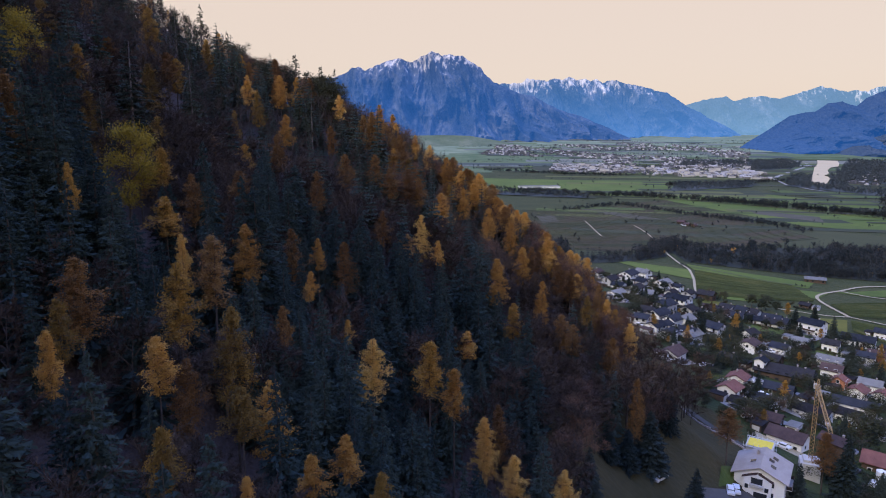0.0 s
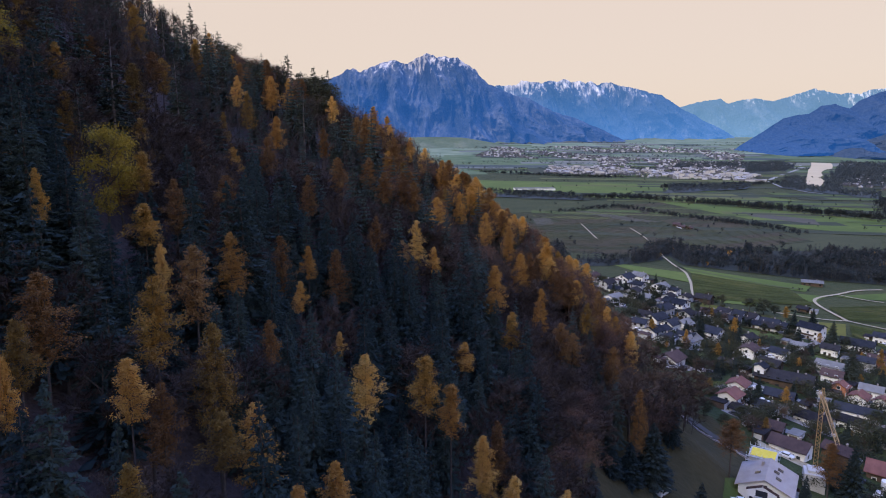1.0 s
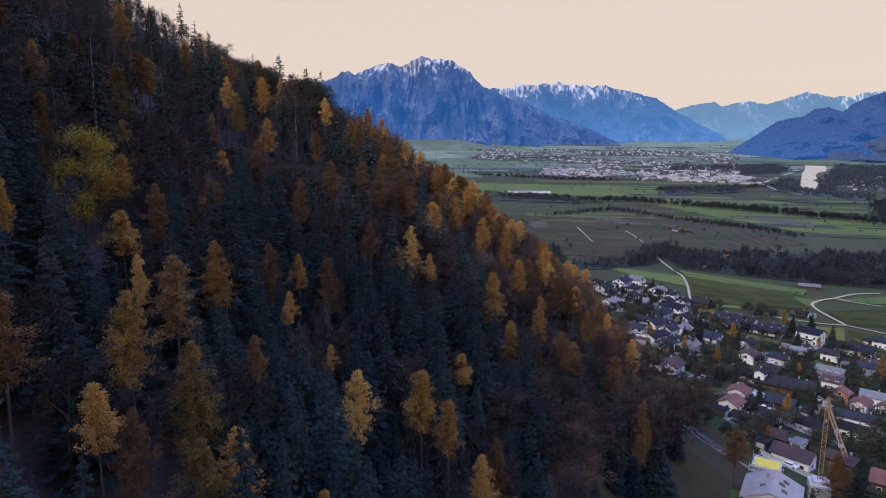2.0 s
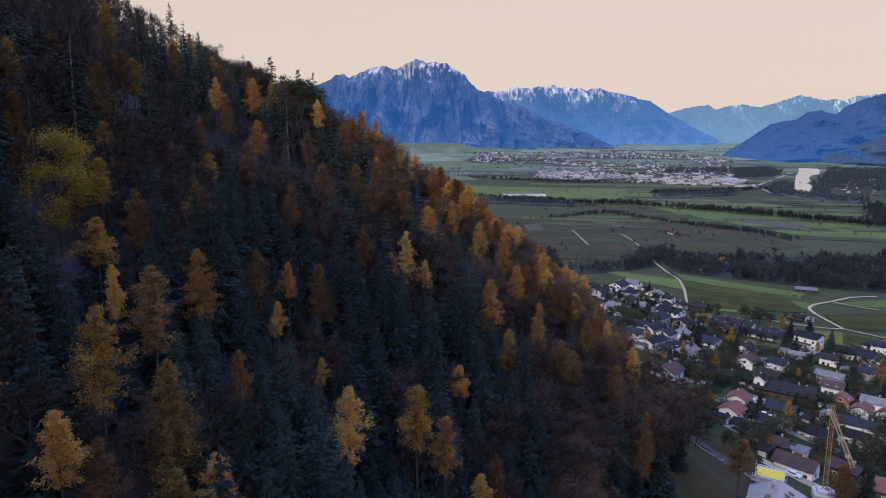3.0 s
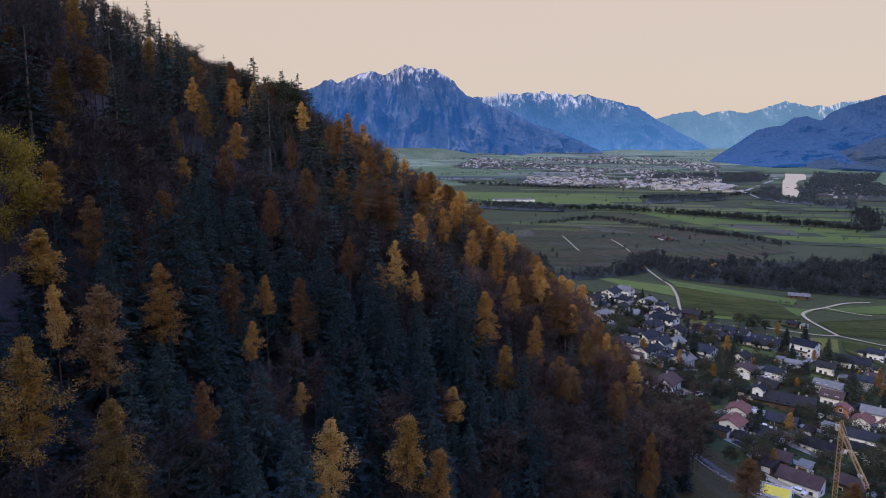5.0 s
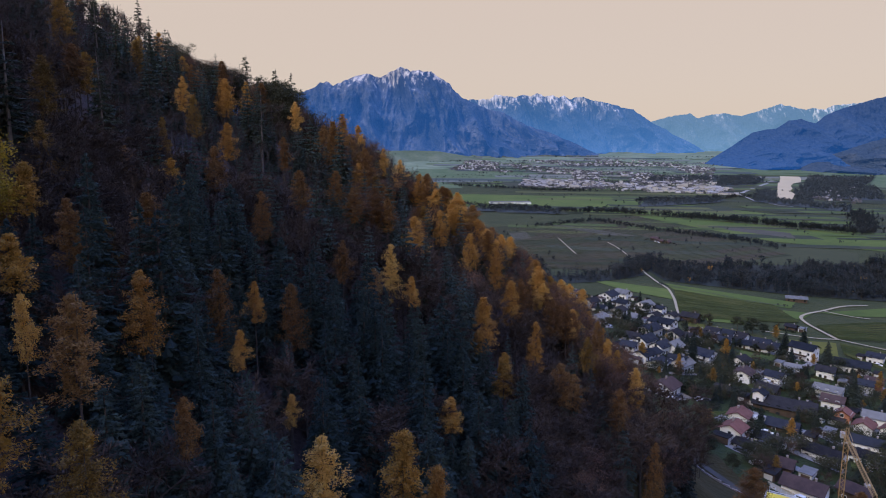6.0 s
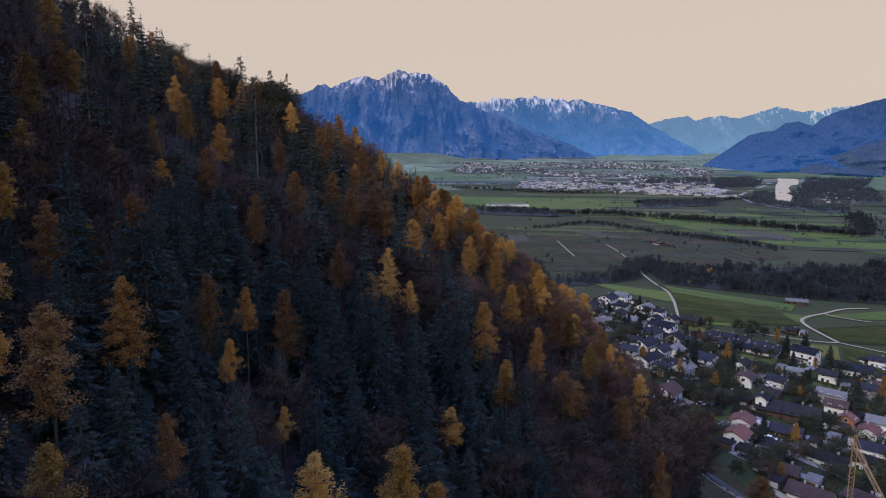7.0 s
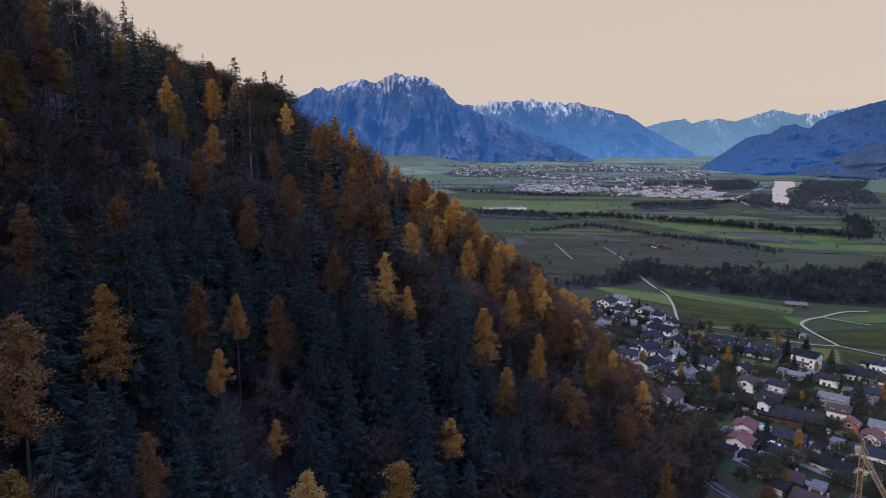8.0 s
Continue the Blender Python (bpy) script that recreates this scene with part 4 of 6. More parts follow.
for k in range(110):
    x = rng.uniform(-82, -22)
    y = edge_y(x) - rng.uniform(-4, 12)
    if any((x - a) ** 2 + (y - b) ** 2 < 6 for a, b in taken):
        continue
    kind_name = "bare_tree" if k % 5 < 2 else "beech" if k % 5 < 3 else "dark_tree"
    wanted.append((False, math.hypot(x, y - 60), kind_name, x, y, rng.uniform(12, 17.5) * float(np.interp(x, [-82, -60, -50, -22], [0.8, 0.85, 1.05, 1.1]))))
wanted.sort()
counts, rest = {}, {}
for unseen, _, kind_name, x, y, tall in wanted:
    counts[kind_name] = counts.get(kind_name, 0) + 1
    if counts[kind_name] <= 290 and not unseen:
        plant(kind_name, x, y, tall, wide=rng.uniform(1.0, 1.35) if "larch" in kind_name else rng.uniform(0.95, 1.4))
    else:
        rest.setdefault(kind_name, []).append((x, y, tall))


def joined(name, models_, places, label, mats, category):
    """Many trees as one mesh, for woods that nobody could count."""
    V, F, I, base = [], [], [], 0
    for x, y, tall, unit in places:
        trunk, crown = models_[rng.integers(len(models_))]
        a, s = rng.uniform(0, 2 * math.pi), tall / unit
        c, d = math.cos(a) * s, math.sin(a) * s
        z = ground(x, y) - 0.2
        for slot, (v, f) in enumerate((trunk, crown)):
            v = np.asarray(v)
            V.append(np.stack([x + c * v[:, 0] - d * v[:, 1], y + d * v[:, 0] + c * v[:, 1], z + s * v[:, 2]], 1))
            F += [tuple(base + i for i in q) for q in f]
            I += [slot] * len(f)
            base += len(v)
    return tagged(new(name, mesh_of(name, np.concatenate(V), F, mats, I)), label, category, kind="stuff")


def light_models(make, options, n=3):
    return [make(np.random.default_rng(900 + i), **options) for i in range(n)]


light = {
    "spruce": light_models(spruce_parts, dict(levels=21, segs=2, many=9)),
    "thin_spruce": light_models(spruce_parts, dict(H=21.0, R=2.6, levels=16, low=0.4, segs=2, thin=0.35, many=7)),
    "larch": light_models(larch_parts, dict(levels=16, tufts=22, size=0.6)),
    "olive_larch": light_models(larch_parts, dict(levels=16, tufts=22, size=0.6)),
    "rust_larch": light_models(larch_parts, dict(levels=16, tufts=22, size=0.6)),
    "beech": light_models(broadleaf_parts, dict(clumps=30, per=12, size=0.75)),
    "bare_tree": light_models(broadleaf_parts, dict(bare=True, limbs=5, twigs=5, fan=9.0)),
}
for kind_name, places in rest.items():
    tall = SPECIES[kind_name][4]
    joined(kind_name + "_wood", light[kind_name], [(x, y, h, tall) for x, y, h in places],
           SPECIES[kind_name][5].replace(" tree", " trees", 1) + " beyond", [SPECIES[kind_name][2], SPECIES[kind_name][3]], "forest")


# ---- village
def gable_house(x, y, w, d, h, rot, roof, wall, label, pitch=28, detailed=True, storeys=None, group="village houses", sink=0.9, scale_=0.8):
    """A house with its ridge along its length: rendered walls, thick overhanging roof, chimney, windows and door."""
    w, d, h = w * scale_, d * scale_, h * min(1.0, scale_ * 1.19)
    rot += rng.uniform(-9, 9) if scale_ < 1 else 0
    ob = new("house")
    z = min(ground(x + a, y + b) for a in (-4, 4) for b in (-4, 4))
    ob.matrix_basis = pose(x, y, z - sink, 0, 0, rot)
    h += sink
    rise = d / 2 * math.tan(radians(pitch))
    bm = bmesh.new()
    vs = [bm.verts.new(p) for p in [(-w / 2, -d / 2, 0), (w / 2, -d / 2, 0), (w / 2, d / 2, 0), (-w / 2, d / 2, 0),
                                    (-w / 2, -d / 2, h), (w / 2, -d / 2, h), (w / 2, d / 2, h), (-w / 2, d / 2, h), (-w / 2, 0, h + rise), (w / 2, 0, h + rise)]]
    for q in ((3, 2, 1, 0), (0, 1, 5, 4), (2, 3, 7, 6), (1, 2, 6, 9, 5), (3, 0, 4, 8, 7), (4, 5, 9, 8), (6, 7, 8, 9)):
        bm.faces.new([vs[i] for i in q])
    part("wall", bm, WALLS[wall], ob)
    eave, verge, thick = 0.85, 0.7, 0.22
    slope = math.tan(radians(pitch))
    for sgn in (-1, 1):
        bm = bmesh.new()
        ye = sgn * (d / 2 + eave)
        ze = h - eave * slope + 0.05
        zr = h + rise + 0.05
        pts = [(-w / 2 - verge, ye, ze), (w / 2 + verge, ye, ze), (w / 2 + verge, 0, zr), (-w / 2 - verge, 0, zr)]
        lo = [bm.verts.new(p) for p in pts]
        hi = [bm.verts.new((p[0], p[1], p[2] + thick)) for p in pts]
        for q in ((0, 1, 2, 3), (7, 6, 5, 4), (0, 4, 5, 1), (1, 5, 6, 2), (2, 6, 7, 3), (3, 7, 4, 0)):
            allv = lo + hi
            bm.faces.new([allv[i] for i in q])
        bmesh.ops.recalc_face_normals(bm, faces=bm.faces)
        part("roof", bm, ROOFS[roof], ob)
    bm = bmesh.new()
    box(bm, w * 0.22, d * 0.12, h + rise * 0.5, 0.5, 0.6, rise * 0.5 + 0.7)
    box(bm, w * 0.22, d * 0.12, h + rise + 0.7, 0.65, 0.75, 0.1)
    part("chimney", bm, BRICK, ob)
    levels = storeys or max(1, round((h - sink) / 2.8))
    for s in range(levels):
        zc = sink + 0.75 + s * 2.75
        n = max(2, int(w / 3.4))
        for side in (-1, 1):
            for i in range(n):
                if s == 0 and i == n // 2:
                    continue
                window(ob, Matrix.Translation(((i + 0.5) / n * w - w / 2, side * d / 2, zc)) @ pose(0, 0, 0, 0, 0, 0 if side < 0 else 180), detailed)
        k = max(1, int(d / 4))
        for side in (-1, 1):
            for i in range(k):
                window(ob, Matrix.Translation((side * w / 2, (i + 0.5) / k * d - d / 2, zc)) @ pose(0, 0, 0, 0, 0, 90 if side > 0 else -90), detailed)
    if rise > 1.8:
        for side in (-1, 1):
            window(ob, Matrix.Translation((side * w / 2, 0, h - 0.3)) @ pose(0, 0, 0, 0, 0, 90 if side > 0 else -90), detailed)
    for side in (-1, 1):
        bm = bmesh.new()
        box(bm, 0.3, side * (d / 2 + 0.02), sink - 0.1, 1.1, 0.12, 2.15)
        part("door", bm, WALLS["timber"], ob)
    if detailed and h > 5.8:
        balcony = bmesh.new()
        box(balcony, 0, -d / 2 - 0.75, sink + 2.65, w * 0.55, 1.5, 0.18)
        balcony_ob = part("balcony", balcony, CONCRETE, ob)
        rail = bmesh.new()
        box(rail, 0, -d / 2 - 1.46, sink + 2.83, w * 0.55, 0.06, 0.95)
        for e in (-1, 1):
            box(rail, e * w * 0.272, -d / 2 - 0.75, sink + 2.83, 0.06, 1.4, 0.95)
        part("railing", rail, WALLS["timber"], balcony_ob, "dark timber railing")
    return tagged(ob, label, "house", group)


def window_meshes():
    bm = bmesh.new()
    rings = []
    for yy in (0.02, -0.1):
        for hx, z0, z1 in ((0.68, -0.06, 1.52), (0.54, 0.1, 1.38)):
            rings.append([bm.verts.new(p) for p in ((-hx, yy, z0), (hx, yy, z0), (hx, yy, z1), (-hx, yy, z1))])
    for p, q in ((0, 1), (1, 3), (3, 2), (2, 0)):
        for i in range(4):
            bm.faces.new((rings[p][i], rings[p][(i + 1) % 4], rings[q][(i + 1) % 4], rings[q][i]))
    bmesh.ops.recalc_face_normals(bm, faces=bm.faces)
    frame_mesh = bpy.data.meshes.new("window")
    bm.to_mesh(frame_mesh)
    bm.free()
    frame_mesh.materials.append(FRAME)
    bm = bmesh.new()
    box(bm, 0, -0.015, 0.1, 1.14, 0.04, 1.3)
    pane_mesh = bpy.data.meshes.new("pane")
    bm.to_mesh(pane_mesh)
    bm.free()
    pane_mesh.materials.append(PANE)
    return frame_mesh, pane_mesh


WINDOW_FRAME, WINDOW_PANE = window_meshes()


def window(parent, m, detailed):
    if detailed:
        child("pane", WINDOW_PANE, child("window", WINDOW_FRAME, parent, m))
    else:
        child("window", WINDOW_PANE, parent, m @ Matrix.Diagonal((1.15, 1.0, 1.1, 1)))


ROOF_WORDS = {"red": "red tiled roof", "brown": "brown tiled roof", "slate": "blue-grey tiled roof", "dark": "dark tiled roof", "grey": "weathered grey roof", "fawn": "pale roof"}
WALL_WORDS = {"white": "white rendered house", "pale": "pale grey house", "clay": "terracotta painted house", "timber": "dark timber house"}
HOUSES_EAST = [
    (105.8, 225.0, 10, 9.5, 7.0, 42, 'red', 'white'), (115.9, 240.5, 10, 9.5, 7.0, 42, 'red', 'white'), (99.0, 265.5, 14, 12, 4.5, 42, 'brown', 'white'),
    (138.3, 267.3, 6, 6, 8.5, 42, 'slate', 'white'), (155.5, 262.1, 8, 9, 6, 42, 'slate', 'white'), (149.4, 300.7, 11, 9, 5.5, 42, 'brown', 'white'),
    (183.0, 290.5, 14, 8, 5, -48, 'grey', 'pale'), (175.9, 276.8, 12, 10, 5.5, -48, 'brown', 'white'), (168.8, 260.2, 7, 8, 6, 42, 'red', 'clay'),
    (172.1, 252.7, 10, 9, 4.5, 42, 'red', 'white'), (159.7, 234.8, 22, 8, 5, -48, 'slate', 'white'),
]
HOUSES_CROSS = [
    (180.4, 249.2, 10, 9, 5, 42, 'red', 'white'), (109.7, 191.2, 16, 10, 5, -48, 'brown', 'white'), (112.9, 208.7, 11, 8, 3.5, -48, 'brown', 'timber'),
    (120.2, 227.3, 13, 8, 4, -48, 'slate', 'white'), (134.0, 243.0, 15, 8, 4, -48, 'slate', 'timber'), (135.2, 221.6, 18, 9, 4.5, -48, 'dark', 'white'),
    (127.2, 194.2, 12, 9, 5, -48, 'brown', 'timber'), (153.8, 215.2, 12, 9, 5, -48, 'dark', 'white'), (134.3, 183.3, 13, 11, 5, -48, 'red', 'timber'),
    (209.4, 351.5, 16, 11, 7.5, -48, 'slate', 'white'), (223.8, 333.0, 20, 10, 4.5, -48, 'slate', 'white'),
]
HOUSES_WEST = [
    (141.3, 323.9, 13, 11, 6, -48, 'slate', 'white'), (121.2, 307.2, 10, 8, 5, -48, 'slate', 'white'), (129.6, 332.7, 11, 9, 5.5, 42, 'grey', 'white'),
    (108.0, 296.9, 10, 8, 5, 42, 'slate', 'white'), (103.9, 303.1, 10, 9, 6, 42, 'slate', 'white'), (175.5, 384.9, 10, 8, 4.5, -48, 'dark', 'white'),
    (181.9, 379.7, 9, 8, 4.5, -48, 'slate', 'white'), (187.5, 376.8, 10, 8, 4.5, -48, 'dark', 'white'), (193.9, 367.0, 13, 8, 4.5, -48, 'slate', 'white'),
    (197.7, 361.3, 9, 8, 4.5, -48, 'slate', 'white'),
]
FAR_WEST = [
    (133.2, 451.9, 16, 12, 6, 42, 'slate', 'white'), (150.8, 474.6, 14, 10, 5, -48, 'grey', 'white'), (123.2, 400.7, 12, 10, 6, 42, 'dark', 'pale'),
    (151.3, 432.8, 14, 11, 6, 42, 'grey', 'white'), (161.0, 431.5, 9, 8, 5, -48, 'slate', 'white'), (129.7, 366.1, 16, 12, 5, 42, 'slate', 'pale'),
    (145.4, 386.2, 18, 12, 6, -48, 'slate', 'white'), (116.7, 337.3, 13, 10, 5, 42, 'slate', 'white'), (101.8, 368.3, 12, 9, 6, 42, 'grey', 'white'),
    (110.3, 414.3, 12, 9, 6, 42, 'dark', 'pale'), (106.6, 438.3, 11, 9, 5, 42, 'brown', 'white'), (148.2, 362.1, 11, 9, 5, -48, 'dark', 'white'),
    (175.1, 415.8, 13, 10, 5, -48, 'dark', 'timber'), (121.9, 330.0, 12, 9, 5, 42, 'slate', 'white'),
]
FAR_EAST = [
    (207.5, 303.2, 12, 9, 5, -48, 'slate', 'pale'), (216.1, 306.8, 9, 8, 5, -48, 'brown', 'clay'), (184.6, 263.4, 12, 9, 4.5, -48, 'grey', 'white'),
    (149.5, 223.1, 12, 9, 5, -48, 'dark', 'white'), (154.0, 288.2, 11, 8, 3, -48, 'dark', 'timber'), (128.9, 277.0, 10, 8, 4, -48, 'dark', 'timber'),
    (166.8, 305.1, 10, 8, 4.5, -48, 'slate', 'white'), (160.7, 325.1, 10, 9, 4.5, 42, 'dark', 'white'), (248.7, 349.8, 10, 9, 5, -48, 'slate', 'white'),
    (240.8, 414.8, 8, 6, 3, -48, 'dark', 'timber'), (106.8, 218.0, 9, 7, 4, -48, 'dark', 'pale'), (201.3, 320.2, 10, 8, 5, -48, 'dark', 'white'),
    (189.2, 327.7, 9, 7, 3, -48, 'grey', 'pale'), (319.9, 857.1, 13, 9, 4, -40, 'brown', 'timber'), (321.4, 840.6, 9, 8, 3, -40, 'brown', 'timber'),
    (326.3, 830.2, 9, 7, 3, 50, 'brown', 'timber'),
]
TERRACE = [
    (165.0, 381.6, 9.2, 8, 3.2, -50, 'dark', 'pale'), (167.2, 376.2, 8.9, 8, 3.2, -25, 'dark', 'pale'), (171.6, 374.3, 8.8, 8, 3.2, -50, 'dark', 'pale'),
    (173.8, 367.9, 8.1, 8, 3.2, -36, 'slate', 'pale'), (181.1, 372.0, 8.9, 8, 3.2, -36, 'dark', 'pale'), (182.5, 364.2, 9.1, 8, 3.2, -30, 'slate', 'pale'),
    (187.0, 364.6, 8.5, 8, 3.2, -41, 'dark', 'pale'), (189.6, 359.8, 10.8, 8, 3.2, -30, 'dark', 'pale'), (194.5, 360.3, 10.6, 8, 3.2, -30, 'dark', 'pale'),
]
CLUSTER = [
    (113.6, 405.5, 9.4, 8.9, 4.5, -48, 'slate', 'white'), (138.2, 434.9, 9.4, 9.1, 4.9, -48, 'slate', 'pale'), (130.2, 395.2, 9, 9.3, 4.6, -48, 'grey', 'pale'),
    (146.6, 402.7, 9, 8.6, 5.7, 42, 'dark', 'pale'), (161.2, 412.3, 9.7, 8.4, 4.9, 42, 'dark', 'pale'), (111.9, 340.5, 9.4, 9.4, 4.7, -48, 'dark', 'pale'),
    (141.9, 361.1, 10.1, 9.9, 5.2, 42, 'dark', 'pale'), (101.3, 315.5, 8.7, 8.8, 5.9, -48, 'slate', 'pale'), (122.0, 304.0, 11.9, 8.7, 4.6, 42, 'grey', 'white'),
    (112.5, 315.7, 8.3, 8.1, 4.3, 42, 'slate', 'pale'),
]
HOUSES, FARHOUSES = HOUSES_EAST + HOUSES_CROSS + HOUSES_WEST, FAR_WEST + FAR_EAST + TERRACE + CLUSTER
for x, y, w, d, h, rot, roof, wall in HOUSES:
    gable_house(x, y, w, d, h, rot, roof, wall, WALL_WORDS[wall] + " with " + ROOF_WORDS[roof] + " in the village", pitch=rng.uniform(23, 32), scale_=0.66 if y < 280 else 0.76)
for x, y, w, d, h, rot, roof, wall in FARHOUSES:
    gable_house(x, y, w, d, h, rot, roof, wall, WALL_WORDS[wall] + " with " + ROOF_WORDS[roof] + " by the meadows", pitch=rng.uniform(22, 30), detailed=False, scale_=0.68 if y < 280 else 0.76)

# long dark barn, field barn
gable_house(147, 264, 27, 14, 4.6, -38, "dark", "timber", "long dark timber barn with low roof", pitch=22, detailed=False, group="barns")
gable_house(297.5, 503, 18, 10, 3.2, -20, "grey", "timber", "grey field barn beside the vineyards", pitch=18, detailed=False, group="barns")

# the white gabled house beside the building site
big = gable_house(81.0, 150.0, 10.5, 11.4, 5.6, 62, "fawn", "white", "large white gabled house with pale grey roof", pitch=24, storeys=2, scale_=1.0)
big.matrix_basis = pose(81.3, 151.6, 29.8, 0, 0, 57) @ Matrix.Diagonal((1.08, 1.0, 1.0, 1))
bm = bmesh.new()
box(bm, -5.7, 0.3, 0, 1.2, 6.4, 6.0)
part("front_bay", bm, WALLS["white"], big)
for sgn in (-1, 1):
    bm = bmesh.new()
    box(bm, 0.3, 0, 0, 1.9, 3.8, 0.13)
    part("bay_roof", bm, ROOFS["brown"], big, "brown edged gable over the front bay", Matrix.Translation((-5.6, 0.3 + sgn * 1.8, 6.72)) @ pose(0, 0, 0, -24 * sgn, 0, 0))
bm = bmesh.new()
for yy, z0, z1 in ((-2.9, 6.0, 6.0), (3.5, 6.0, 6.0), (0.3, 7.42, 7.42)):
    bm.verts.new((-6.28, yy, z0))
for vert in list(bm.verts):
    bm.verts.new((-4.9, vert.co.y, vert.co.z))
bm.verts.ensure_lookup_table()
for q in ((0, 1, 2), (5, 4, 3), (0, 3, 4, 1), (1, 4, 5, 2), (2, 5, 3, 0)):
    bm.faces.new([bm.verts[k] for k in q])
part("bay_gable", bm, WALLS["white"], big)
# dark panel on the bay front, in place of a shaded balcony recess
bm = bmesh.new()
box(bm, -6.32, 0.4, 4.9, 0.12, 2.6, 1.6)
part("loggia", bm, PANE, big, "dark panel standing for the shaded attic recess")
bm = bmesh.new()
box(bm, -6.6, 0.4, 4.3, 0.6, 3.2, 0.65)
part("attic_balcony", bm, CONCRETE, big)
for yy, w_ in ((-1.9, 0.9), (2.6, 0.8)):
    bm = bmesh.new()
    box(bm, -6.32, yy, 3.4, 0.1, w_, 1.1)
    part("window", bm, PANE, big)
# flat dark panel for the garage at ground level
bm = bmesh.new()
box(bm, -6.33, -0.6, 0.9, 0.14, 3.0, 2.0)
part("glazed_front", bm, PANE, big, "dark garage front on the ground floor")
for a, b in ((0.6, -1.9), (-1.9, -2.6), (-1.4, 2.0), (2.6, -2.6)):
    bm = bmesh.new()
    box(bm, 0, 0, 0, 1.1, 1.3, 0.16)
    part("skylight", bm, PANE, big, m=Matrix.Translation((a, b, 6.5 + (5.7 - abs(b)) * 0.445 + 0.3)) @ pose(0, 0, 0, 24 if b < 0 else -24, 0, 0))

# building site: shell of a new house with yellow formwork and scaffold
site = new("house_under_construction")
site.matrix_basis = pose(93.5, 176.6, ground(93.5, 176.6) - 0.4, 0, 0, -34) @ Matrix.Diagonal((0.58, 0.62, 0.6, 1))
bm = bmesh.new()
for cx, cy, sx, sy in ((0, -4.6, 12, 0.3), (0, 4.6, 12, 0.3), (-5.85, 0, 0.3, 9), (5.85, 0, 0.3, 9), (1.0, 0, 0.25, 9)):
    box(bm, cx, cy, 0, sx, sy, 6.2)
part("concrete_wall", bm, CONCRETE, site)
bm = bmesh.new()
box(bm, 0, 0, 6.2, 12.6, 10, 0.25)
part("floor_slab", bm, CONCRETE, site)
for i in range(6):
    bm = bmesh.new()
    box(bm, -4.6 + i * 1.85, -0.3, 6.47 + 0.02 * (i % 2), 1.82, 8.6, 0.14)
    bmesh.ops.rotate(bm, verts=bm.verts, matrix=Matrix.Rotation(0.012 * math.sin(i * 2.3), 3, "Z"))
    part("formwork_panel", bm, YELLOW, site, "bright yellow formwork panel")
for i in range(7):
    for e in (-1, 1):
        bm = bmesh.new()
        box(bm, -7 + i * 2.3, e * 6.2, 0, 0.1, 0.1, 8.4)
        part("scaffold_pole", bm, FRAME, site)
for k in range(3):
    for e in (-1, 1):
        bm = bmesh.new()
        box(bm, -0.1, e * 6.0, 2.0 + 2.2 * k, 14.2, 0.7, 0.08)
        part("scaffold_deck", bm, CONCRETE, site)
tagged(site, "concrete house shell with scaffold and yellow formwork", "building site")

# tower crane, its jib swung towards the hillside
crane = new("tower_crane")
crane.matrix_basis = pose(103.5, 168.3, ground(103.5, 168.3), 0, 0, -114.4)


def lattice(bm, p, q, wide, bays, r=0.07):
    """Four chords with diagonal bracing between two points."""
    p, q = Vector(p), Vector(q)
    d = (q - p).normalized()
    u = d.cross(Vector((0.13, 1, 0.2))).normalized() * wide / 2
    w = d.cross(u).normalized() * wide / 2
    corners = [u + w, u - w, -u - w, -u + w]

    def bar(a, b, rad):
        m = look(a, b)
        n = (b - a).length
        bmesh.ops.create_cone(bm, cap_ends=True, segments=5, radius1=rad, radius2=rad, depth=n, matrix=m @ Matrix.Translation((0, 0, -n / 2)))
    for c in corners:
        bar(p + c, q + c, r * 1.3)
    for i in range(bays):
        a, b = p.lerp(q, i / bays), p.lerp(q, (i + 1) / bays)
        for k in range(4):
            bar(a + corners[k], b + corners[(k + 1) % 4], r * 0.75)


bm = bmesh.new()
lattice(bm, (0, 0, 5.6), (0, 0, 26.6), 1.0, 19, 0.06)
part("mast", bm, CRANE_PAINT, crane)
bm = bmesh.new()
lattice(bm, (-5.0, 0, 26.4), (28.2, 0, 26.1), 0.75, 34, 0.05)
part("jib", bm, CRANE_PAINT, crane)
bm = bmesh.new()
lattice(bm, (0, 0, 26.4), (0, 0, 29.2), 0.5, 4, 0.05)
part("mast_head", bm, CRANE_PAINT, crane)
for end in (17.0, -4.6):
    bm = bmesh.new()
    p, q = Vector((0, 0, 29.1)), Vector((end, 0, 26.6))
    bmesh.ops.create_cone(bm, cap_ends=True, segments=6, radius1=0.05, radius2=0.05, depth=(q - p).length, matrix=look(p, q) @ Matrix.Translation((0, 0, -(q - p).length / 2)))
    part("tie_rod", bm, CRANE_PAINT, crane)
bm = bmesh.new()
box(bm, -4.2, 0, 24.9, 1.3, 1.1, 1.3)
part("counterweight", bm, CONCRETE, crane)
bm = bmesh.new()
box(bm, 22.0, 0, 25.3, 1.1, 0.9, 0.4)
part("trolley", bm, CONCRETE, crane)
bm = bmesh.new()
box(bm, 0, 0, 5.0, 3.6, 3.6, 0.8)
bmesh.ops.bevel(bm, geom=list(bm.edges), offset=0.06, segments=1, affect="EDGES")
part("ballast", bm, CONCRETE, crane)
# block made up to bring the mast's foot to its height in camera view
bm = bmesh.new()
box(bm, 0, 0, -1.5, 5.2, 5.2, 6.5)
bmesh.ops.bevel(bm, geom=list(bm.edges), offset=0.12, segments=1, affect="EDGES")
part("raising_block", bm, CONCRETE, crane, "tall concrete block added to raise the crane in view")
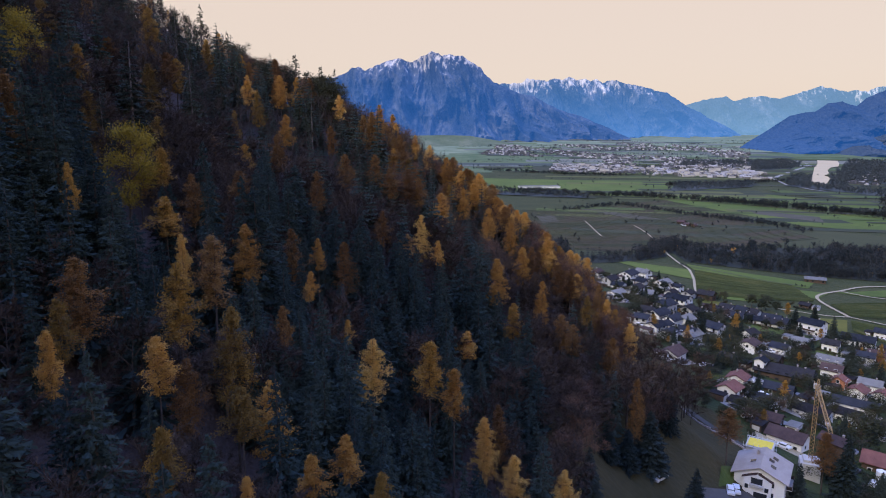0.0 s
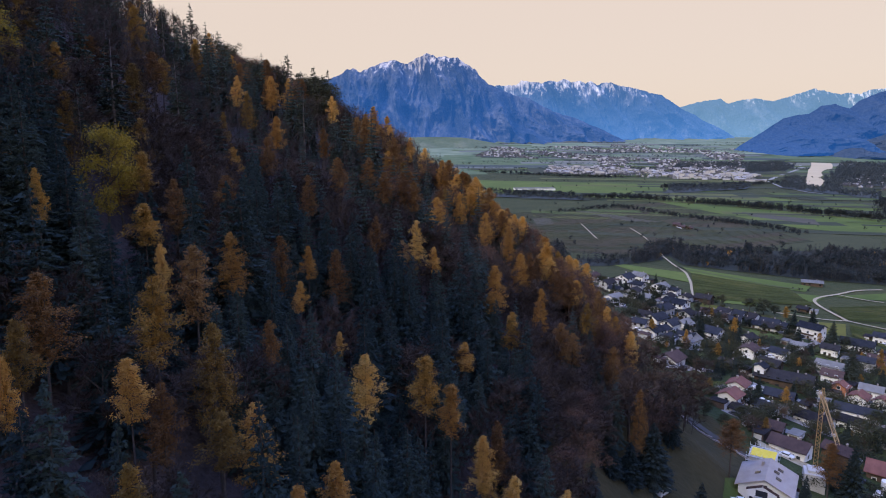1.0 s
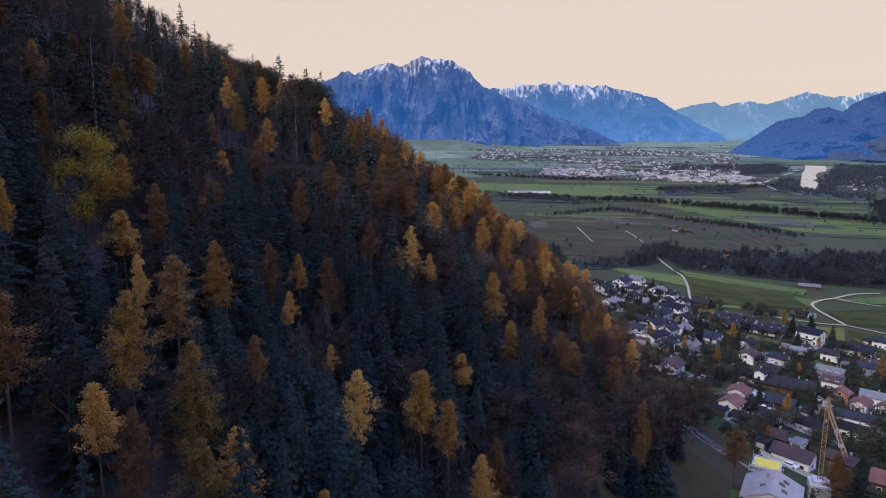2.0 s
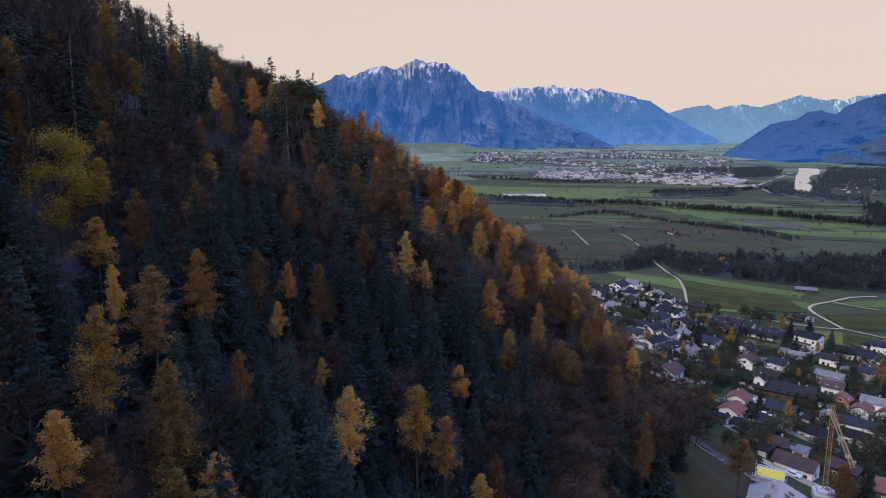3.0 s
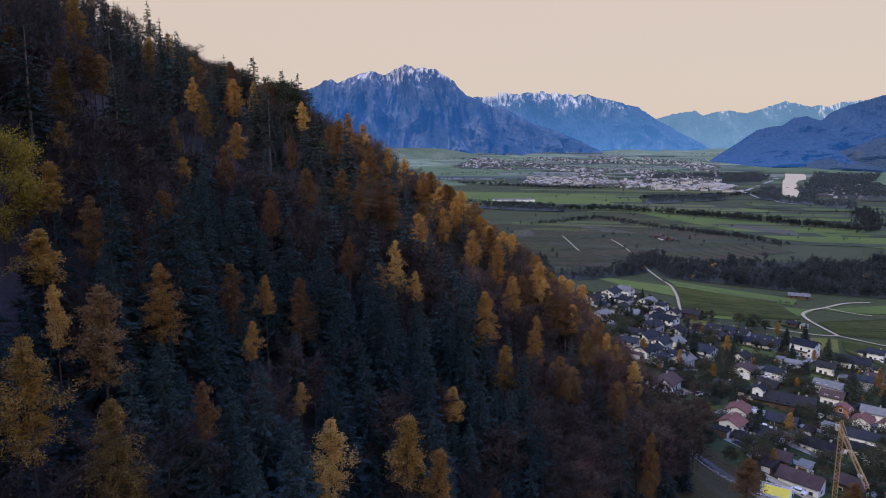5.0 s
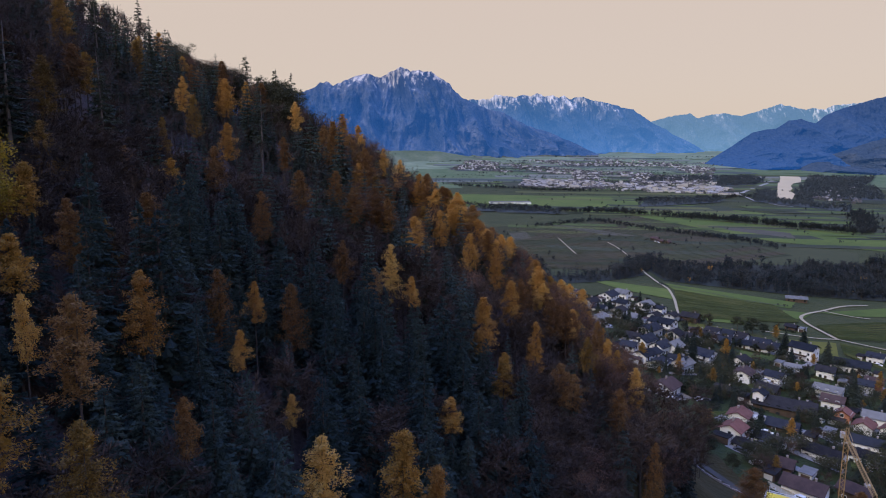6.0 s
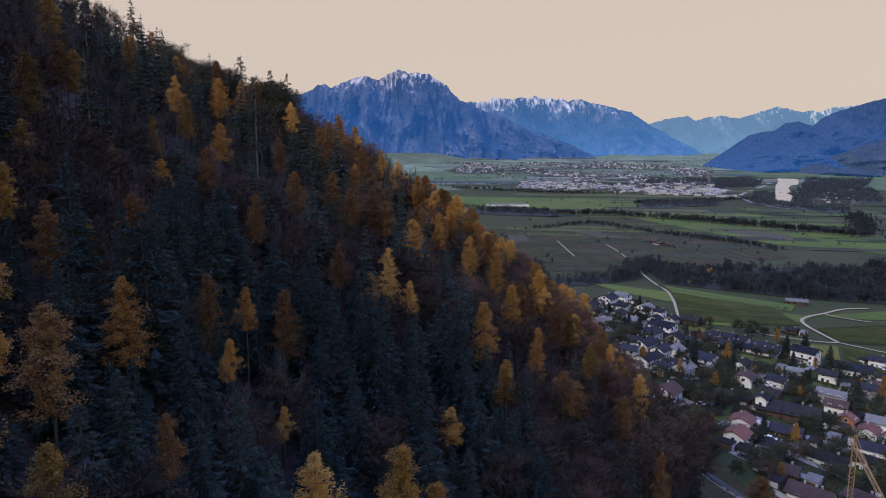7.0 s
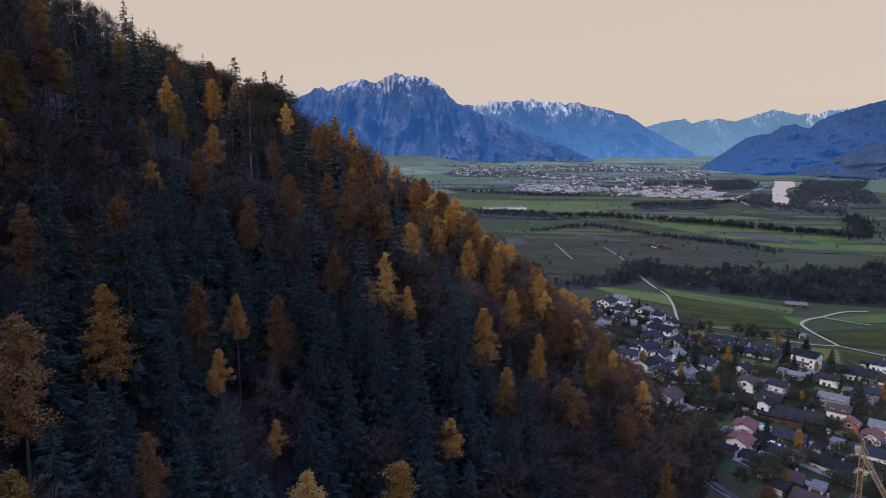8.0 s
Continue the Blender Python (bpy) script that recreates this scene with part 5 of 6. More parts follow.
tagged(crane, "yellow lattice tower crane with a level jib", "crane")


def car(x, y, rot, paint, label):
    """A small car: body with cabin, windows and four wheels."""
    ob = new("car")
    ob.matrix_basis = pose(x, y, ground(x, y) + 0.05, 0, 0, rot)
    bm = bmesh.new()
    box(bm, 0, 0, 0.32, 4.3, 1.75, 0.62)
    box(bm, -0.2, 0, 0.94, 2.5, 1.55, 0.58)
    for vert in bm.verts:
        if vert.co.z > 1.3:
            vert.co.x = vert.co.x * 0.74 - 0.1
            vert.co.y *= 0.86
    bmesh.ops.bevel(bm, geom=list(bm.edges), offset=0.09, segments=2, affect="EDGES")
    part("body", bm, paint, ob)
    bm = bmesh.new()
    box(bm, -0.22, 0, 1.02, 2.2, 1.60, 0.34)
    part("side_window", bm, PANE, ob)
    for a in (-1.35, 1.35):
        for e in (-0.82, 0.82):
            bm = bmesh.new()
            bmesh.ops.create_cone(bm, cap_ends=True, segments=14, radius1=0.33, radius2=0.33, depth=0.22, matrix=pose(a, e, 0.33, 90, 0, 0))
            part("wheel", bm, TYRE, ob)
    return tagged(ob, label, "car", "parked cars")


VANS = [
    (48.4, 132.5, 40), (70.0, 144.0, 70), (72.1, 145.4, 70),
    (80.9, 159.6, 10), (113.6, 261.9, 0), (111.1, 261.8, 20),
    (124.4, 236.7, -40), (122.8, 177.5, 30), (104.3, 207.3, 10),
    (152.0, 247.6, -45), (95.7, 256.2, 0), (109.5, 188.5, 20),
    (124.1, 171.0, 40),
]
for i, (x, y, rot) in enumerate(VANS):
    if i == 7 or i % 5 == 4:
        car(x, y, rot, CAR_DARK, "dark car parked between village houses")
    else:
        car(x, y, rot, CAR_WHITE, "white car parked beside the village road")

car_rng = np.random.default_rng(77)
for i, (x, y, w, d, h, rot, roof, wall) in enumerate(HOUSES + FARHOUSES):
    if i % 2 == 0:
        c, s, e = math.cos(radians(rot)), math.sin(radians(rot)), -(d * 0.34 + 2.2)
        a = car_rng.uniform(-0.3, 0.3) * w
        cx, cy = x + c * a - s * e, y + s * a + c * e
        if any((cx - p) ** 2 + (cy - q) ** 2 < (r * 0.7 + 1.6) ** 2 for p, q, r in [(u, v_, max(w_, d_) * 0.5) for u, v_, w_, d_, *_ in HOUSES + FARHOUSES] if (p, q) != (x, y)):
            continue
        white = i % 3 != 2
        car(cx, cy, rot + car_rng.uniform(-8, 8), CAR_WHITE if white else CAR_DARK, ("white" if white else "dark") + " car parked in the yard of a village house")

# low stone wall along the hillside road
road_line = smooth_line(STREETC, 2.0)
stone_wall = new("retaining_wall")
for k in range(len(road_line) - 1):
    p, q = road_line[k], road_line[k + 1]
    u = (q - p) / np.linalg.norm(q - p)
    m_ = (p + q) / 2 + np.array([u[1], -u[0]]) * 1.9
    bm = bmesh.new()
    box(bm, 0, 0, -0.8, float(np.linalg.norm(q - p)) + 0.02, 0.4, 1.35 + 0.12 * math.sin(k * 1.9))
    bmesh.ops.bevel(bm, geom=list(bm.edges), offset=0.03, segments=1, affect="EDGES")
    part("stone_block", bm, BRICK, stone_wall, m=pose(m_[0], m_[1], ground(*m_), 0, 0, math.degrees(math.atan2(u[1], u[0]))))
tagged(stone_wall, "pale stone retaining wall along the hillside road", "wall")

# white polytunnel and silo tank
TUX, TUY = 125.0, 251.0
tunnel = new("polytunnel")
tunnel.matrix_basis = pose(TUX, TUY, ground(TUX, TUY), 0, 0, -12) @ Matrix.Diagonal((0.62, 0.62, 0.62, 1))
v, f = [], []
for i in range(9):
    for k in range(9):
        a = math.pi * k / 8
        v.append((-6 + 1.5 * i, 2.4 * math.cos(a), 2.3 * math.sin(a)))
f = [(i * 9 + k, i * 9 + k + 1, (i + 1) * 9 + k + 1, (i + 1) * 9 + k) for i in range(8) for k in range(8)] + [tuple(range(8, -1, -1)), tuple(range(72, 81))]
child("cover", mesh_of("cover", v, f, [WALLS["pale"]], smooth=False), tunnel)
for i in range(9):
    bm = bmesh.new()
    for k in range(8):
        a, b = math.pi * k / 8, math.pi * (k + 1) / 8
        p, q = Vector((-6 + 1.5 * i, 2.45 * math.cos(a), 2.35 * math.sin(a))), Vector((-6 + 1.5 * i, 2.45 * math.cos(b), 2.35 * math.sin(b)))
        bmesh.ops.create_cone(bm, cap_ends=True, segments=5, radius1=0.07, radius2=0.07, depth=(q - p).length * 1.05, matrix=look(p, q) @ Matrix.Translation((0, 0, -(q - p).length / 2)))
    part("hoop", bm, FRAME, tunnel)
tagged(tunnel, "white plastic polytunnel with metal hoops on grass", "polytunnel")
tank = new("storage_tank")
tank.matrix_basis = pose(129, 175, ground(129, 175) - 0.1)
bm = bmesh.new()
bmesh.ops.create_cone(bm, cap_ends=True, segments=24, radius1=1.3, radius2=1.3, depth=3.4, matrix=Matrix.Translation((0, 0, 1.7)))
part("shell", bm, CAR_WHITE, tank)
bm = bmesh.new()
bmesh.ops.create_cone(bm, cap_ends=True, segments=24, radius1=1.32, radius2=0.3, depth=0.5, matrix=Matrix.Translation((0, 0, 3.65)))
part("lid", bm, CAR_WHITE, tank)
tagged(tank, "white cylindrical storage tank beside a barn", "tank")

# trees and bushes of the village
SPRUCES = [
    (128.2, 307.6, 18), (156.2, 325.1, 11), (221.7, 371.4, 13),
    (153.0, 446.3, 11), (122.2, 310.5, 11), (138.9, 242.7, 9),
    (125.1, 242.6, 9), (203.8, 359.8, 13),
]
BIG_SPRUCES = [
    (46.5, 135.0, 13.5, 1.5), (58.2, 156.3, 14.5, 0.8), (40.4, 131.0, 9.0, 1.6), (35.7, 129.8, 8.5, 1.5), (27.1, 110.5, 10.0, 1.2),
    (88.8, 147.8, 12, 0.9), (103.9, 153.4, 20, 1.1),
    (53.8, 125.9, 11, 1.2), (205.9, 326.9, 17, 1.3),
    (182.2, 274.5, 18, 1.2),
]
VGOLD = [
    (72.8, 153.6, 16), (100.8, 157.8, 18), (129.0, 230.1, 10),
    (155.7, 330.8, 12), (209.3, 378.9, 11), (211.8, 297.9, 12),
    (126.4, 283.3, 9), (203.3, 333.7, 8), (106.4, 200.6, 7),
    (115.7, 293.3, 10), (159.6, 367.7, 8), (202.5, 282.5, 9),
    (102.1, 301.7, 10),
]
BUSHES_LOW = [
    (118.8, 221.2, 6), (107.8, 211.3, 6), (148.8, 252.3, 7),
    (102.4, 204.2, 5), (164.0, 292.0, 7), (164.3, 317.2, 6),
    (129.5, 297.0, 7), (136.6, 288.4, 8), (171.5, 290.7, 7),
    (157.5, 274.9, 6), (151.7, 216.9, 8), (140.9, 204.9, 9),
    (159.4, 238.9, 7), (177.4, 416.8, 8), (191.9, 341.3, 7),
    (109.2, 266.3, 8), (152.1, 295.2, 6), (128.6, 209.0, 6),
    (146.2, 231.9, 7), (158.6, 246.9, 6), (152.1, 208.3, 8),
]
BUSHES_HIGH = [
    (175.5, 308.1, 7), (121.6, 266.2, 7), (131.3, 271.0, 6),
    (120.5, 363.6, 8), (109.5, 349.2, 9), (98.9, 329.2, 8),
    (130.7, 325.1, 6), (128.6, 305.2, 5), (190.4, 278.1, 7),
    (167.6, 236.0, 8), (114.0, 172.1, 8), (132.6, 190.5, 7),
    (128.0, 222.6, 7), (115.6, 229.9, 6), (144.7, 270.0, 5),
    (159.2, 255.9, 7), (216.9, 333.3, 7), (220.8, 320.5, 6),
    (211.5, 374.7, 6), (153.7, 347.6, 6), (147.6, 319.4, 6),
]
BARETREES = [
    (78.3, 194.5, 14), (61.1, 158.7, 15), (57.7, 155.1, 16),
    (53.3, 150.6, 17), (85.1, 204.8, 12), (76.1, 185.5, 10),
    (64.7, 163.9, 13), (57.6, 158.6, 16), (73.7, 195.6, 15),
    (47.6, 141.9, 17), (84.3, 205.2, 17), (75.9, 190.5, 18),
    (93.4, 220.6, 13), (85.0, 220.4, 14), (100.7, 241.6, 9),
    (86.0, 232.1, 11), (91.5, 261.6, 8), (93.1, 277.9, 8),
    (54.3, 164.1, 19),
]
for x, y, tall in SPRUCES:
    plant("dense_spruce", x, y, tall, "dark pointed conifer standing beside village houses", "village conifers", wide=1.05)
for x, y, tall, wide in BIG_SPRUCES:
    plant("dense_spruce", x, y, tall, "large dark dense conifer on the slope above the village", "village conifers", wide=wide)
for x, y, tall in VGOLD:
    if tall > 12:
        plant("rust_larch", x, y, tall, "broad orange-brown larch standing beside a white house", "village autumn trees", wide=1.55)
    else:
        plant("olive_larch", x, y, tall, "golden autumn tree standing in a village garden", "village autumn trees", crown_long=tall * 0.62)
for x, y, tall in BUSHES_LOW + BUSHES_HIGH:
    plant("bush", x, y, tall, group="village bushes", wide=1.2)
for x, y, tall in ((206.3, 398.6, 11), (199.4, 403.3, 10), (210.8, 393.3, 9), (185.0, 412.5, 8), (202.0, 396.0, 8), (150.0, 425.0, 8), (118.0, 385.0, 9), (96.0, 345.0, 9), (139.0, 410.0, 8),
                     (166.0, 371.5, 5), (172.0, 363.5, 5), (178.0, 361.0, 6), (185.5, 357.0, 5), (191.5, 353.0, 6), (177.0, 375.0, 5), (159.5, 389.0, 6),
                     (147.9, 212.6, 7), (147.6, 207.7, 8), (136.5, 201.1, 6), (132.5, 210.7, 6), (105.9, 206.1, 7), (101.9, 208.5, 7), (90.6, 195.7, 7), (150.1, 248.9, 6), (88.5, 206.5, 7), (144.4, 224.3, 6), (162.1, 226.6, 8),
                     (129.1, 232.2, 6)):
    plant("dark_tree", x, y, tall, "dark round tree beside village houses", "village garden trees", wide=1.3)
for x, y, tall in BARETREES:
    plant("bare_tree", x, y, tall, "bare brown broadleaf tree at the wood's edge", "trees at the wood's edge")
solid = [(x, y, max(w, d) * 0.5) for x, y, w, d, *_ in HOUSES + FARHOUSES] + [(80, 149, 13), (97, 179, 9), (115, 185, 4), (147, 264, 13)]


def in_lawn(x, y):
    for q in LAWNS:
        turns = [(b[0] - a[0]) * (y - a[1]) - (b[1] - a[1]) * (x - a[0]) > 0 for a, b in zip(q, q[1:] + q[:1])]
        if all(turns) or not any(turns):
            return True
    return False


for _ in range(70):
    x, y = rng.uniform(96, 178), rng.uniform(290, 455)
    if x > 70 + 0.26 * y or any((x - a) ** 2 + (y - b) ** 2 < (r + 1.0) ** 2 for a, b, r in solid):
        continue
    plant("dark_tree" if rng.random() < 0.75 else "dense_spruce", x, y, rng.uniform(4.5, 8.5), "dark garden tree between village houses", "village garden trees", wide=1.25)
more, shrubs = 0, []
while more < 520:
    x, y = rng.uniform(92, 290), rng.uniform(150, 470)
    if x < 88 + 0.05 * y or x > 130 + 0.28 * y or y > 330 + 0.5 * (260 - x):
        continue
    if any((x - a) ** 2 + (y - b) ** 2 < (r + 1.5) ** 2 for a, b, r in solid):
        continue
    if in_lawn(x, y):
        continue
    p = rng.random()
    if p < 0.13:
        plant("dense_spruce", x, y, rng.uniform(5, 11), "small dark conifer in a village garden", "village conifers")
    elif p < 0.17:
        plant("olive_larch", x, y, rng.uniform(4, 7), "small yellow autumn tree in a village garden", "village autumn trees", wide=1.5)
    elif p < 0.26:
        plant("bare_tree", x, y, rng.uniform(5, 9), "small bare fruit tree in a village garden", "village fruit trees", wide=1.3)
    elif p < 0.62:
        plant("bush", x, y, rng.uniform(2.2, 5.5), group="village bushes", wide=rng.uniform(1.0, 1.9))
    else:
        shrubs.append((x, y, rng.uniform(1.5, 3.6), 6.0))
    more += 1

joined("garden_shrubs", [bush_parts(np.random.default_rng(500 + i)) for i in range(4)], shrubs, "low dark garden shrubs between village houses", [BARK, BUSH_LEAF], "shrubs")

# a small garage or shed beside most houses
for i, (x, y, w, d, h, rot, roof, wall) in enumerate(HOUSES + FARHOUSES):
    if i % 6 == 5:
        continue
    c, n_ = math.cos(radians(rot)), math.sin(radians(rot))
    side = w * 0.39 + 3.2 if i % 2 else -w * 0.39 - 3.2
    gx_, gy_ = x + c * side - n_ * d * 0.1, y + n_ * side + c * d * 0.1
    if any((gx_ - a) ** 2 + (gy_ - b) ** 2 < (r + 1.0) ** 2 for a, b, r in solid if (a, b) != (x, y)):
        continue
    ob = new("garage")
    ob.matrix_basis = pose(gx_, gy_, ground(gx_, gy_) - 0.5, 0, 0, rot)
    bm = bmesh.new()
    box(bm, 0, 0, 0, 3.6, 5.2, 2.9)
    part("wall", bm, WALLS["pale" if i % 3 else "timber"], ob)
    bm = bmesh.new()
    box(bm, 0, 0, 2.9, 4.1, 5.8, 0.22)
    part("roof", bm, ROOFS[("dark", "grey", "brown")[i % 3]], ob)
    bm = bmesh.new()
    box(bm, 0, -2.62, 0.4, 2.5, 0.08, 2.1)
    part("garage_door", bm, WALLS["timber" if i % 3 else "pale"], ob)
    tagged(ob, "small flat-roofed garage beside a village house", "garage", "village garages")

# clipped garden hedges
hedge_meshes = []
for i in range(3):
    g = np.random.default_rng(300 + i)
    v, f = [], []
    for _ in range(420):
        leaf(v, f, np.array([g.uniform(-5, 5), g.normal() * 0.32, g.uniform(0.1, 1.35 + 0.25 * g.random())]), g.uniform(0.25, 0.5), g)
    hedge_meshes.append(mesh_of("garden_hedge", v, f, [BUSH_LEAF]))
for i, (x, y, w, d, h, rot, roof, wall) in enumerate(HOUSES + FARHOUSES):
    for k in range(2):
        a = rot + (90 if k else 0)
        off = d * 0.5 + 4.6 if k == 0 else w * 0.5 + 5.0
        c, n_ = math.cos(radians(a)), math.sin(radians(a))
        e = -1 if (i + k) % 2 else 1
        hx, hy = x - n_ * off * e, y + c * off * e
        if any((hx - p) ** 2 + (hy - q) ** 2 < r * r for p, q, r in solid if (p, q) != (x, y)):
            continue
        ob = new("garden_hedge", hedge_meshes[(i + k) % 3])
        ob.matrix_basis = pose(hx, hy, ground(hx, hy) - 0.1, 0, 0, a)
        tagged(ob, "dark green clipped hedge round a village garden", "hedge", "garden hedges")

# paved yards beside the houses
for i, (x, y, w, d, h, rot, roof, wall) in enumerate(HOUSES + FARHOUSES):
    if i % 5 == 4:
        continue
    c, s = math.cos(radians(rot)), math.sin(radians(rot))
    e = 1 if i % 2 else -1
    q = [(x + c * a - s * b, y + s * a + c * b) for a, b in ((-w * 0.55, e * d * 0.3), (w * 0.45, e * d * 0.3), (w * 0.42, e * (d * 0.4 + 4)), (-w * 0.5, e * (d * 0.4 + 3.5)))]
    drape("pavement", q, ASPHALT if i % 3 else GRAVEL, "paved yard beside a village house", 0.16 + 0.01 * (i % 4), 8, "yard")


# ---- vines, hedgerows, woods and the far town
def vine_rows(corners, gap, label, mat, tall=1.35):
    a, b, c, d = [np.array(p, float) for p in corners]
    n = max(4, int(np.linalg.norm(d - a) / gap))
    V, F = [], []
    for i in range(n):
        t = (i + 0.5) / n
        p, q = a * (1 - t) + d * t, b * (1 - t) + c * t
        m = max(2, int(np.linalg.norm(q - p) / 5))
        u = (q - p) / np.linalg.norm(q - p)
        side = np.array([-u[1], u[0]]) * 0.32
        for k in range(m + 1):
            e = p + (q - p) * k / m
            hgt = tall * rng.uniform(0.78, 1.18)
            for g_, z_ in ((side * rng.uniform(0.7, 1.4), 0.3), (side * 0.4, hgt), (-side * 0.4, hgt), (-side * rng.uniform(0.7, 1.4), 0.3)):
                x, y = e + g_
                V.append((x, y, ground(x, y) + z_ + 0.2))
            if k:
                o = len(V) - 8
                F += [(o, o + 1, o + 5, o + 4), (o + 1, o + 2, o + 6, o + 5), (o + 2, o + 3, o + 7, o + 6)]
    return tagged(new("vine_rows", mesh_of("vine_rows", V, F, [mat])), label, "vineyard", kind="stuff")


for i in (1, 2, 3):
    vine_rows(VINEYARDS[i], 3.4, "long straight rows of dark green vines", VINE_LEAF)
BROWN_VINE = material("autumn_vine_leaves", [(0.0315, 0.03808, 0.0126), (0.04725, 0.04928, 0.0175), (0.06825, 0.06384, 0.0231)], 0.9, 0.02, 12, islands=0.3)
vine_rows(VINEYARDS[0], 7.0, "long rows of brown autumn vines on the valley floor", BROWN_VINE, 0.62)


def far_broadleaf(g, H=14.0, leaves=90, size=0.07):
    v, f = [], []
    lobes = [np.array([g.normal() * 0.13, g.normal() * 0.13, g.uniform(0.32, 0.8)]) * H for _ in range(5)]
    for _ in range(leaves):
        d = g.normal(size=3)
        d = d / np.linalg.norm(d) * np.array([0.17, 0.17, 0.2]) * H * g.uniform(0.4, 1.0)
        leaf(v, f, lobes[g.integers(5)] + d, H * size * g.uniform(0.6, 1.4), g)
    tv, tf = [], []
    tapered(tv, tf, (0, 0, -0.5), (0, 0, H * 0.7), 0.25, 0.08, 4)
    return (tv, tf), (v, f)


def far_conifer(g, H=16.0):
    return spruce_parts(g, H, 2.6, 8, 0.08, 1, 0.0, 6)


far_models = [far_broadleaf(np.random.default_rng(40 + i), leaves=130) for i in range(5)]
small_models = [far_broadleaf(np.random.default_rng(80 + i), leaves=26, size=0.13) for i in range(4)]
# far woods: blue haze is mixed into the leaf and floor colours
HAZED_WOOD_LEAF = material("hazed_wood_foliage", [(0.042, 0.056, 0.062), (0.062, 0.076, 0.078), (0.09, 0.098, 0.092)], 0.9, 0.02, 9, islands=0.4, translucent=0.2, spec=0.1)
HAZED_WOOD_FLOOR = material("hazed_wood_floor", [(0.04, 0.052, 0.05), (0.06, 0.07, 0.062)], 0.95, 0.02, 8)
# dark sheet laid under the belts so that they look solid
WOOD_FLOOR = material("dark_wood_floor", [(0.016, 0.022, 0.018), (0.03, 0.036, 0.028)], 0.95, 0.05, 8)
far_dark = [far_conifer(np.random.default_rng(60 + i)) for i in range(3)]
BELT_DARK = material("far_conifer_foliage", [(0.01968, 0.02788, 0.03052), (0.03784, 0.04649, 0.04658)], 0.85, 0.04, 9)
BELTS = [
    ((92, 515), (226, 643), (210, 595), (115, 502)),
    ((227, 658), (367, 669), (309, 525), (220, 571)),
    ((367, 669), (502, 674), (386, 501), (309, 525)),
    ((72, 557), (113, 585), (95, 468), (68, 431)),
    ((218, 679), (267, 697), (241, 626), (198, 607)),
]
WOODS = [
    ((467, 1345), (697, 1459), (757, 1557), (567, 1557)),
    ((849, 2343), (1317, 2457), (1419, 2649), (962, 2599)),
    ((790, 1490), (844, 1225), (925, 1345), (839, 1557)),
    ((96, 1276), (270, 1202), (283, 1258), (113, 1341)),
    ((874, 1459), (844, 1345), (1154, 1847), (1133, 1897)),
    ((966, 2066), (1179, 2196), (1410, 2549), (1233, 2549)),
    ((825, 1557), (848, 1490), (1054, 1847), (993, 1847)),
    ((1275, 2080), (1420, 2010), (1900, 2600), (1640, 2640)),
    ((985, 1600), (1120, 1500), (1500, 2050), (1260, 2080)),
]
HEDGEA = [(133.8, 1315.5), (280.1, 1246.3), (382.9, 1224.9), (468.5, 1143.4), (534.1, 1071.9), (583.6, 993.9), (632.9, 913.9)]
HEDGEB = [(202.5, 1017.1), (307.2, 1105.1), (348.9, 999.6), (391.6, 912.2), (433.4, 865.8), (447.6, 794.0)]
HEDGEC = [(138.9, 2096.7), (273.0, 2006.5), (374.2, 1897.3), (509.5, 1847.0)]
HEDGED = [(516.5, 1490.0), (620.9, 1490.0), (738.3, 1574.8), (878.0, 1630.3)]
HEDGEF = [(640.0, 905.0), (720.0, 1010.0), (790.0, 1120.0), (860.0, 1240.0)]
HEDGEE = [(106.3, 1410.4), (195.5, 1343.1), (249.7, 1318.0)]


def scatter(corners, gap, low, high):
    a, b, c, d = [np.array(p, float) for p in corners]
    area = abs(np.cross(c - a, d - b)) / 2
    out = []
    for _ in range(int(area / gap ** 2)):
        s, t = rng.random(2)
        p = (a * (1 - s) + b * s) * (1 - t) + (d * (1 - s) + c * s) * t
        out.append((p[0], p[1], rng.uniform(low, high), 15.0))
    return out


for i, q in enumerate(BELTS):
    drape("wood_floor", q, WOOD_FLOOR, "dark ground sheet under valley trees", 0.3, 16, "wood floor")
    places = [(x, y, h * (0.75 + 0.7 * max(-0.35, noise.noise(Vector((x * 0.03, y * 0.03, 2.0))))), u) for x, y, h, u in scatter(q, 4.4, 7, 16)]
    dark = [p for p in places if rng.random() < (0.7 if i == 0 else 0.45 + 0.6 * noise.noise(Vector((p[0] * 0.02, p[1] * 0.02, 7.0))))]
    gilt = scatter(q, 52, 5, 9)
    other = [p for p in places if p not in dark]
    joined("conifer_belt", far_dark, dark, "dark conifers in the belt of trees across the valley", [BARK, BELT_DARK], "wood")
    if gilt:
        joined("autumn_belt", far_models, gilt, "golden brown autumn trees in the valley belt", [BARK, OLIVE_LEAF], "wood")
    joined("broadleaf_belt", far_models, other, "brown and dark leafless trees in the valley belt", [BARK, BELT_LEAF], "wood")
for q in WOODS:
    drape("wood_floor", q, HAZED_WOOD_FLOOR, "dark ground sheet under valley trees", 1.2, 12, "wood floor")
    joined("far_wood", small_models, scatter(q, 9.5, 8, 16), "distant wood with haze painted into its blue-green foliage", [BARK, HAZED_WOOD_LEAF], "wood")
